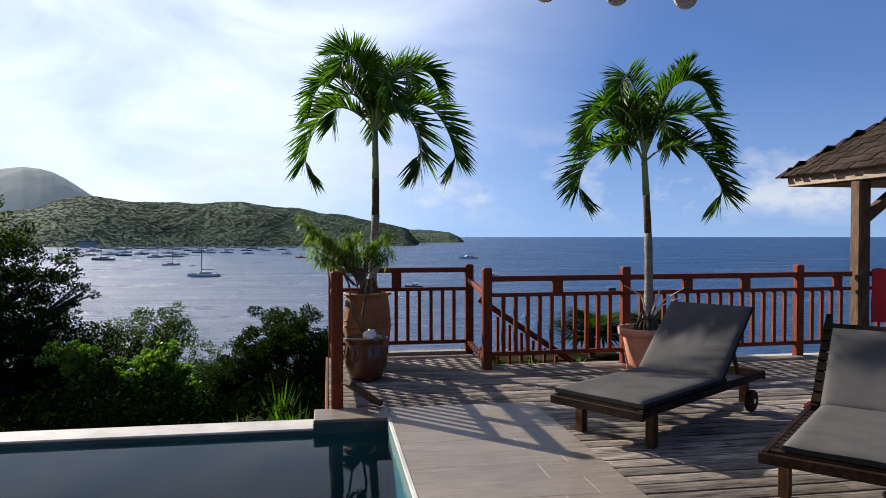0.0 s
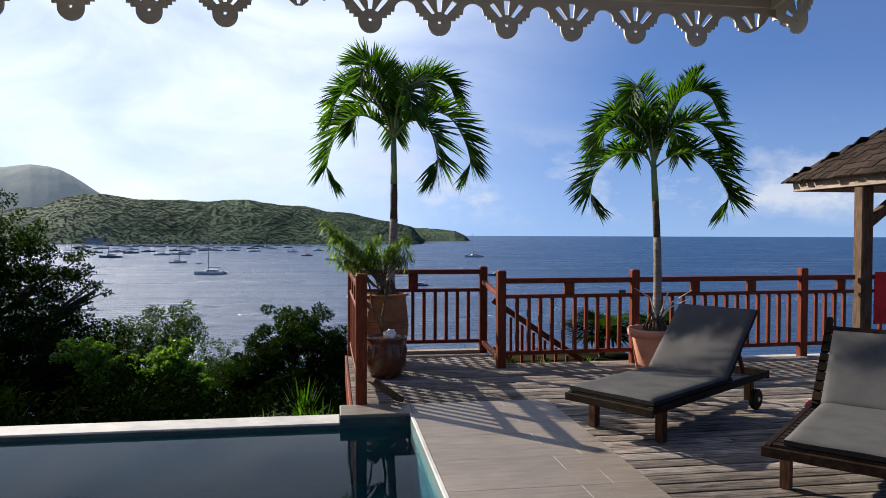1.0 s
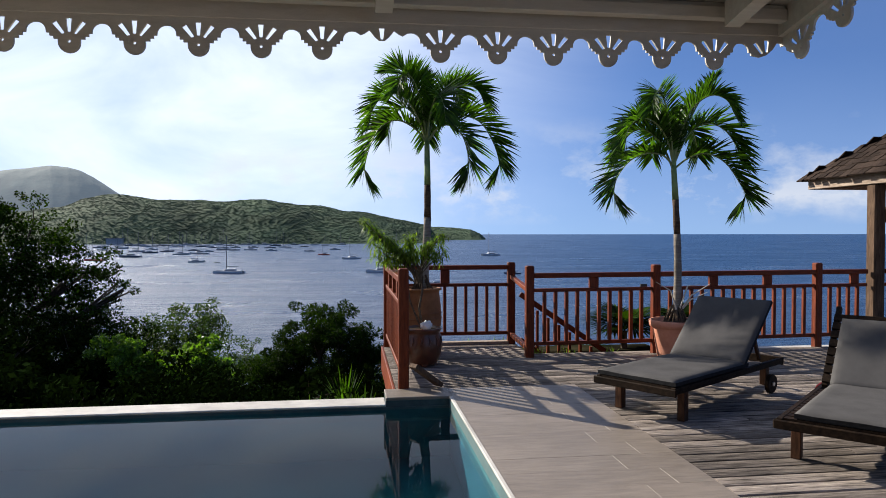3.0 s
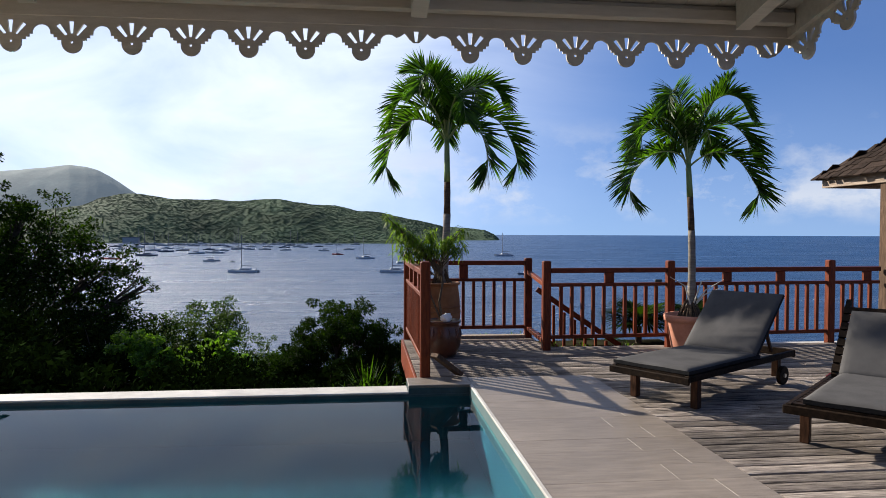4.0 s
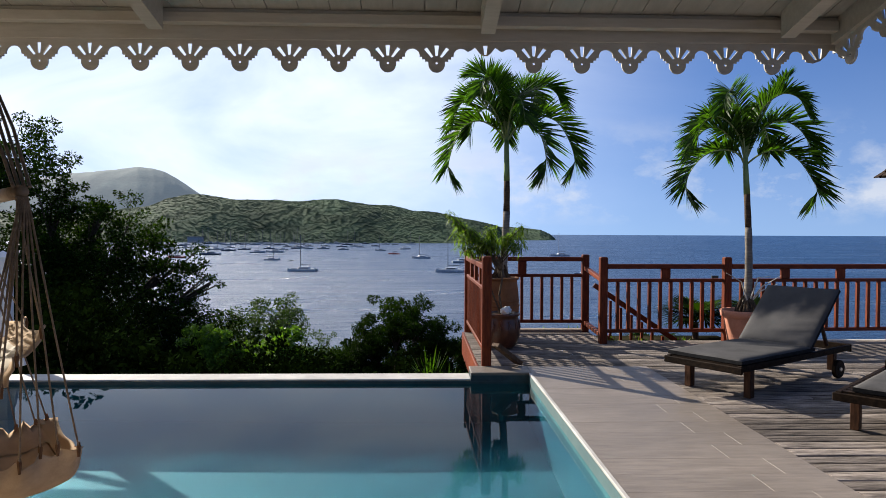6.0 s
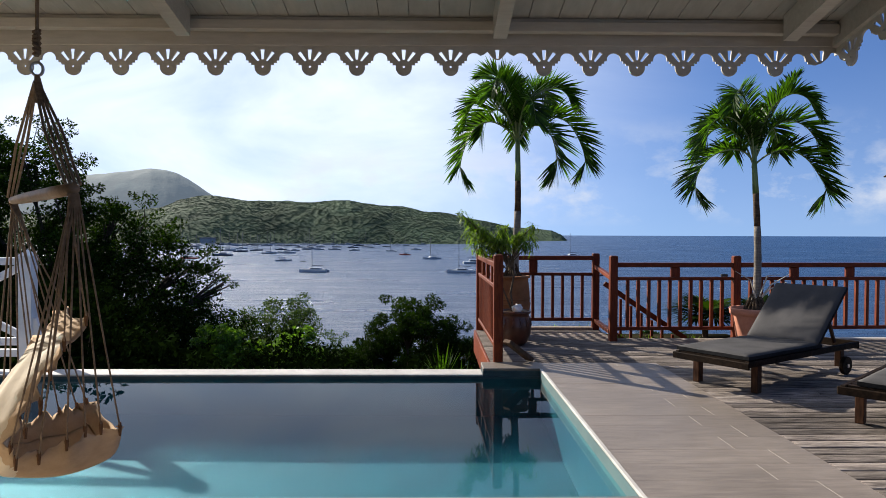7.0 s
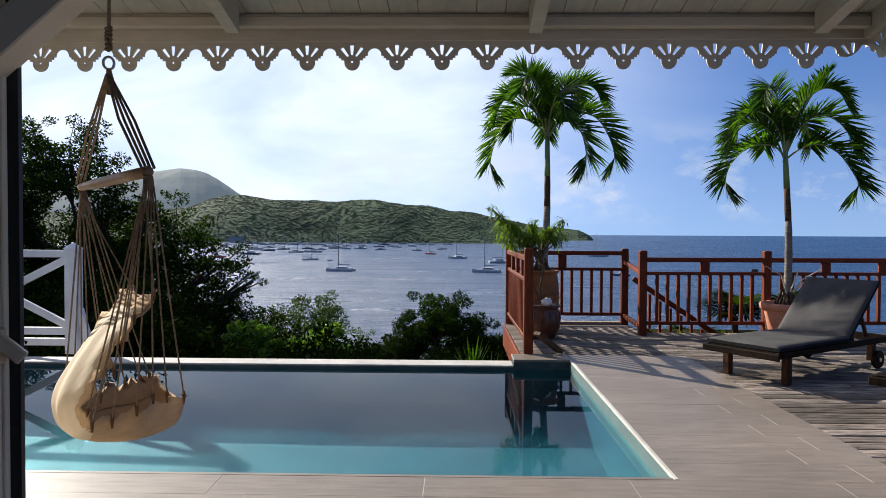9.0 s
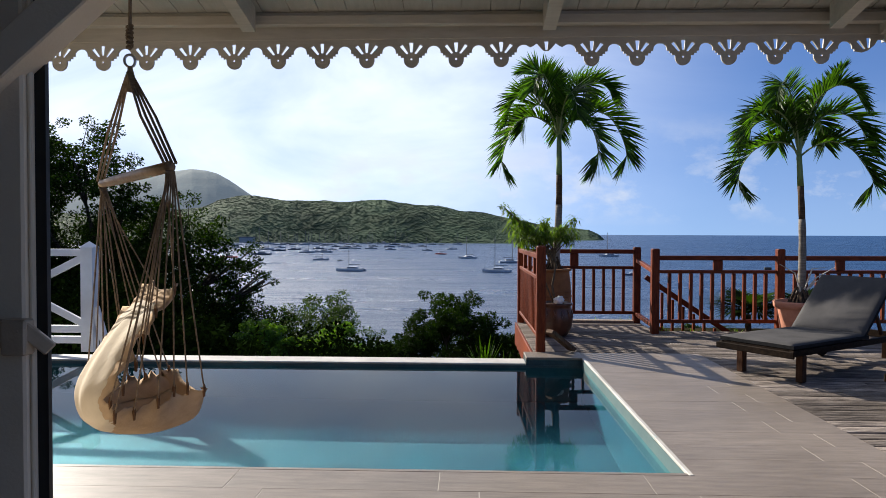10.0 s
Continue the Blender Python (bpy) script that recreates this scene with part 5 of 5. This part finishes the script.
def patch(u0, u1, v0, v1, lift, thick, puff, nu=44, nv=22, seed=0.0, rear=0.0):
    bm = bmesh.new()
    g = {}
    for s in (0, 1):
        for i in range(nu + 1):
            for j in range(nv + 1):
                u, v = u0 + (u1 - u0) * i / nu, v0 + (v1 - v0) * j / nv
                e = min(i, nu - i, 8) / 8 * min(j, nv - j, 6) / 6
                h = lift + (thick + puff * math.sqrt(e) + 0.006 * fbm(u * 8, v * 3, 1.0, seed)) * s - rear * math.sqrt(e) * (1 - s)
                g[s, i, j] = bm.verts.new(sling(u, v, h))
    for i in range(nu):
        for j in range(nv):
            for s in (0, 1):
                q = [g[s, i, j], g[s, i + 1, j], g[s, i + 1, j + 1], g[s, i, j + 1]]
                bm.faces.new(q if s else q[::-1])
    ringv = [(i, 0) for i in range(nu)] + [(nu, j) for j in range(nv)] + [(i, nv) for i in range(nu, 0, -1)] + [(0, j) for j in range(nv, 0, -1)]
    for a, b in zip(ringv, ringv[1:] + ringv[:1]):
        bm.faces.new((g[0, a[0], a[1]], g[0, b[0], b[1]], g[1, b[0], b[1]], g[1, a[0], a[1]]))
    bmesh.ops.recalc_face_normals(bm, faces=bm.faces[:])
    return bm


part("sling", patch(0, 1, -1, 1, 0.0, 0.006, 0.0, seed=2.0), M_canvas, ch, "gathered natural cotton canvas sling", True)
part("back_cushion", patch(0.40, 0.95, -0.84, 0.84, 0.004, 0.006, 0.022, seed=5.0, rear=0.014), M_pad, ch, "plump cream cotton back cushion", True)
part("seat_cushion", patch(0.09, 0.40, -0.72, 0.72, 0.008, 0.010, 0.020, seed=8.0), M_canvas, ch, "natural cotton seat cushion", True)
for e, v in ((b0, -1), (b1, 1)):
    for k in range(12):
        u = 0.02 + 0.96 * k / 11
        bm = bmesh.new()
        p = sling(u, v, 0.01)
        q = e + Vector((0, 0, -0.012)) + bf_ * (0.012 * (5.5 - k) / 5.5)
        tube(bm, [q, q.lerp(p, 0.5) + Vector((0, 0, -0.006)), p], 0.0029, 5)
        part("cord", bm, M_rope, ch)
        bm = bmesh.new()
        tube(bm, [p + Vector((0, 0, 0.015)), p, p - Vector((0, 0, 0.03))], [0.004, 0.0065, 0.004], 6)
        part("loop", bm, M_loop, ch)

# ---- boats in the bay ----
def boat_parts(t, L, hull_m, mast, cat=False):
    def hull(y0, wid):
        bm = bmesh.new()
        n = 14
        rows = []
        for i in range(n + 1):
            f = i / n
            x = (f - 0.5) * L
            w = wid * (1 - max(0, (f - 0.45) / 0.55) ** 2.2) * (0.82 + 0.18 * min(1, f * 4)) + 0.02
            h = L * (0.085 + 0.035 * f * f)
            rows.append([bm.verts.new((x, y0 + s * w * k, z)) for s, k, z in ((-1, 0.7, -0.2), (-1, 1, h * 0.5), (-1, 1, h), (1, 1, h), (1, 1, h * 0.5), (1, 0.7, -0.2))])
        for a, b in zip(rows, rows[1:]):
            for k in range(6):
                bm.faces.new((a[k], a[(k + 1) % 6], b[(k + 1) % 6], b[k]))
        bm.faces.new(rows[0])
        bm.faces.new(rows[-1][::-1])
        bmesh.ops.recalc_face_normals(bm, faces=bm.faces[:])
        return bm
    if cat:
        for s in (-1, 1):
            part("hull", hull(s * L * 0.22, L * 0.065), hull_m, t)
        part("deck", cuboid(-L * 0.42, L * 0.18, -L * 0.2, L * 0.2, L * 0.09, L * 0.115), M_hull, t)
    else:
        part("hull", hull(0, L * 0.15), hull_m, t)
    c = cuboid(-L * 0.25, L * 0.14, -L * (0.15 if cat else 0.085), L * (0.15 if cat else 0.085), L * 0.10, L * 0.17, bevel=L * 0.02)
    cb = part("cabin", c, M_hull, t)
    part("window_strip", cuboid(-L * 0.2, L * 0.1, -L * (0.152 if cat else 0.087), L * (0.152 if cat else 0.087), L * 0.125, L * 0.148), M_glassd, cb)
    if mast:
        bm = bmesh.new()
        tube(bm, [(L * 0.08, 0, L * 0.1), (L * 0.08, 0, L * 1.32)], [L * 0.015, L * 0.010], 6)
        part("mast", bm, M_mast, t)
        bm = bmesh.new()
        tube(bm, [(L * 0.07, 0, L * 0.25), (-L * 0.35, 0, L * 0.24)], [L * 0.014, L * 0.012], 6)
        part("boom", bm, M_hull2, t)
        for x in (L * 0.48, -L * 0.48):
            bm = bmesh.new()
            tube(bm, [(L * 0.08, 0, L * 1.3), (x, 0, L * 0.12)], L * 0.0022, 3)
            part("stay", bm, M_mast, t)
    else:
        part("canopy", cuboid(-L * 0.3, L * 0.05, -L * 0.08, L * 0.08, L * 0.23, L * 0.25), M_hull, t)


def boat(a, d, L, turn, hull_m, mast=True, cat=False, label="moored white sailing yacht"):
    L *= 1.15
    p = bearing(a, d, SEA)
    t = thing("catamaran" if cat else "sailing_yacht" if mast else "motor_boat", Matrix.Translation(p) @ pose(0, 0, 0, 0, 0, turn), label, "boat", "boats moored in the bay")
    boat_parts(t, L, hull_m, mast, cat)
    return t


boat(-9.4, 352, 12.0, 175, M_hull, True, True, "white catamaran moored alone in the bay")
boat(2.5, 350, 12.0, 170, M_hull, True, True, "white catamaran moored off the headland")
boat(3.6, 455, 13.0, 10, M_hull, True, False)
boat(0.1, 527, 11, 200, M_hull, True, True, "small white catamaran at its mooring")
boat(-2.1, 618, 9, 160, M_hull3, True, False, "red-hulled sailing yacht at its mooring")
boat(11.4, 585, 13, 185, M_hull, True, True, "white catamaran lying off the point")
boat(-11.8, 484, 9.5, 10, M_hull, True)
boat(-11.6, 660, 15, 170, M_hull, False, False, "white motor boat at its mooring")
boat(-16.5, 585, 15, 175, M_hull2, True, False, "dark-hulled sailing yacht at its mooring")
boat(-15.1, 700, 12, 5, M_hull2, False, False, "dark motor boat at its mooring")
boat(-9.7, 815, 16, 175, M_hull, True)
boat(-10.3, 474, 3.5, 30, M_hull, False, False, "tiny white dinghy on the water")
boat(-18.9, 520, 11, 185, M_hull3, True, False, "red-hulled sailing yacht at its mooring")
boat(7.0, 270, 6.0, 175, M_hull2, False, False, "small dark motor boat near the shore")
boat(13.2, 330, 7.0, 180, M_hull2, False, False, "small dark fishing boat")
far = random.Random(21)
for a in (-18.6, -17.7, -17.1, -16.4, -15.9, -14.9, -14.4, -13.6, -13.1, -12.6, -12.2, -11.5, -10.9, -10.2, -9.3, -8.9, -8.4, -7.6, -6.7, -5.9, -4.4, -2.8, -2.0, -0.7, -18.2, -16.9, -15.4, -14.0, -11.9, -11.2, -10.6, -9.9, -8.0, -7.2, -6.3, -5.2, -3.6):
    boat(a, far.uniform(880, 1120), far.uniform(9, 15), far.choice((0, 180, 170, 15)), far.choice((M_hull, M_hull, M_hull, M_hull2)), far.random() < 0.75, False, "white boat moored close to the far shore")
for a in (-19.3, -18.3, -17.4, -16.0, -15.0, -13.9, -12.9, -12.0, -11.0, -10.0, -9.0, -7.8, -6.2, -4.8, -3.2, -1.2):
    boat(a, far.uniform(640, 880), far.uniform(9, 14), far.choice((0, 180, 172, 12)), far.choice((M_hull, M_hull2, M_hull)), far.random() < 0.85, False, "sailing boat moored among many in the bay")
hs = thing("shore_house", Matrix.Translation(bearing(-17.6, 1172, SEA)), "low white house by the far shore", "house")
part("wall", cuboid(-12, 12, 0, 10, 0, 9), M_coping, hs)
part("roof", cuboid(-13, 13, -1, 11, 9, 10), M_hull2, hs)

for a, d, z, w in ((-16.9, 1290, 12.0, 9), (-15.9, 1300, 14.0, 6), (-13.2, 1250, 2.0, 7)):
    hh = thing("hill_house", Matrix.Translation(bearing(a, d, z)), "small white house among the trees on the headland", "house", "houses on the headland")
    part("wall", cuboid(-w, w, 0, 8, -6, 5), M_coping, hh)
    rf = bmesh.new()
    rv = [rf.verts.new(p) for p in ((-w - 1, -1, 5), (w + 1, -1, 5), (w + 1, 9, 5), (-w - 1, 9, 5), (-w * 0.6, 4, 8), (w * 0.6, 4, 8))]
    for q in ((0, 1, 5, 4), (1, 2, 5), (2, 3, 4, 5), (3, 0, 4), (3, 2, 1, 0)):
        rf.faces.new([rv[i] for i in q])
    part("roof", rf, M_hutwood, hh)
# grass tufts at the ends of the deck
gvv, gff = [], []
gr = random.Random(31)
for k in range(46):
    gx, gy = (gr.uniform(-1.1, 0.28), gr.uniform(4.9, 5.05)) if k < 24 else (gr.uniform(0.40, 0.62), gr.uniform(4.0, 4.75)) if k < 36 else (gr.uniform(0.7, 2.2), gr.uniform(4.15, 4.4))
    v, f = blades(12, gr.uniform(0.12, 0.24), 1, 500 + k, (gx, gy, -0.12), 0.005, 0.5)
    b = len(gvv)
    gvv += v
    gff += [tuple(q + b for q in g) for g in f]
tagged(raw("grass", gvv, gff, M_shrub), "thin green grass growing beside the deck", "grass", kind="stuff")
tagged(link("planting_soil", cuboid(-1.2, 2.3, 4.86, 5.3, -0.5, -0.13), M_ground), "dark planting soil behind the deck", "soil", kind="structure")
tagged(link("planting_soil_strip", cuboid(0.37, 2.3, 3.99, 4.859, -0.5, -0.14), M_ground), "dark planting soil beside the stair", "soil", kind="structure")
hk = bmesh.new()
box(hk, 1.62, 1.70, 3.87, 3.90, 0.767, 0.80, bevel=0.004)
tagged(link("rail_hook", hk, M_black), "small black metal hook lying on the rail", "hook")

# ---- floor pieces: stone planks and deck boards ----
slab = tagged(link("terrace_floor", cuboid(PX1 + 0.021, 0.355, PY0 - 0.03, 2.40, -0.25, -0.0012), M_grout), "sand-coloured stone plank terrace beside the pool", "terrace", kind="structure")
slab2 = tagged(link("floor", cuboid(-8.0, 0.355, -7.2, PY0 - 0.031, -0.25, -0.0012), M_grout), "sand-coloured stone plank floor before the house", "floor", kind="structure")
pv = random.Random(3)


def piece(name, material, parent, x0, x1, y0, y1, z0, z1, state={}):
    if name not in state:
        if name == "tile":
            state[name] = cuboid(-0.5, 0.5, -0.5, 0.5, -0.5, 0.5)
        else:                       # weathered boards are crowned across
            state[name] = cr = bmesh.new()
            ys = [-0.5, -0.46, -0.33, -0.12, 0.12, 0.33, 0.46, 0.5]
            ends = [[cr.verts.new((sx, q, 0.5 - 0.42 * (2 * q) ** 2 - (0.25 if abs(q) > 0.49 else 0))) for q in ys] + [cr.verts.new((sx, q, -0.5)) for q in (0.5, -0.5)] for sx in (-0.5, 0.5)]
            for k in range(10):
                cr.faces.new((ends[0][k], ends[1][k], ends[1][(k + 1) % 10], ends[0][(k + 1) % 10]))
            cr.faces.new(ends[0])
            cr.faces.new(ends[1][::-1])
            bmesh.ops.recalc_face_normals(cr, faces=cr.faces[:])
        me = bpy.data.meshes.new(name)
        state[name].to_mesh(me)
        state[name].free()
        me.materials.append(material)
        state[name] = me
    o = new(name, state[name])
    o.parent = parent
    o.location = ((x0 + x1) / 2, (y0 + y1) / 2, (z0 + z1) / 2)
    o.scale = (x1 - x0, y1 - y0, z1 - z0)
    return o


ROW = 0.26
for r in range(-14, 14):
    y0 = PY0 - 0.03 + ROW * r
    y1 = min(y0 + ROW - 0.0015, 2.40)
    left = PX1 + 0.021 if y1 > PY0 + 0.05 else -6.0
    x = (-0.058 if r % 2 else 0.135) - 1.02 * math.ceil(((-0.058 if r % 2 else 0.135) - left) / 1.02)
    while x < 0.355:
        xa, xb = max(x, left), min(x + 1.02 - 0.005, 0.355)
        if xb - xa > 0.02:
            piece("tile", M_tile, slab if r >= 0 else slab2, xa, xb, y0, y1, -0.003, 0.0 + pv.uniform(-0.0004, 0.0006))
        x += 1.02

bm = bmesh.new()
box(bm, 0.36, 8.0, -3.4, 4.1, -0.22, -0.04)
box(bm, -1.28, 0.359, 2.41, 4.80, -0.22, -0.04)
joists = tagged(link("deck", bm, M_trunk), "weathered grey-brown timber deck boards", "deck", kind="structure")
BW = 0.138
y = -3.35
while y < 4.78:
    y1 = y + BW - 0.011
    left = -1.28 if y > 2.40 else 0.362
    right = 0.36 if y1 > 4.12 else 7.9
    x = left - pv.uniform(0, 2.2)
    while x < right:
        ln = pv.uniform(2.0, 3.2)
        xa, xb = max(x, left), min(x + ln - 0.004, right)
        if xb - xa > 0.05:
            dz = pv.uniform(-0.003, 0.002)
            piece("board", M_deck, joists, xa, xb, y, y1, -0.028 + dz, 0.0 + dz)
        x += ln
    y += BW
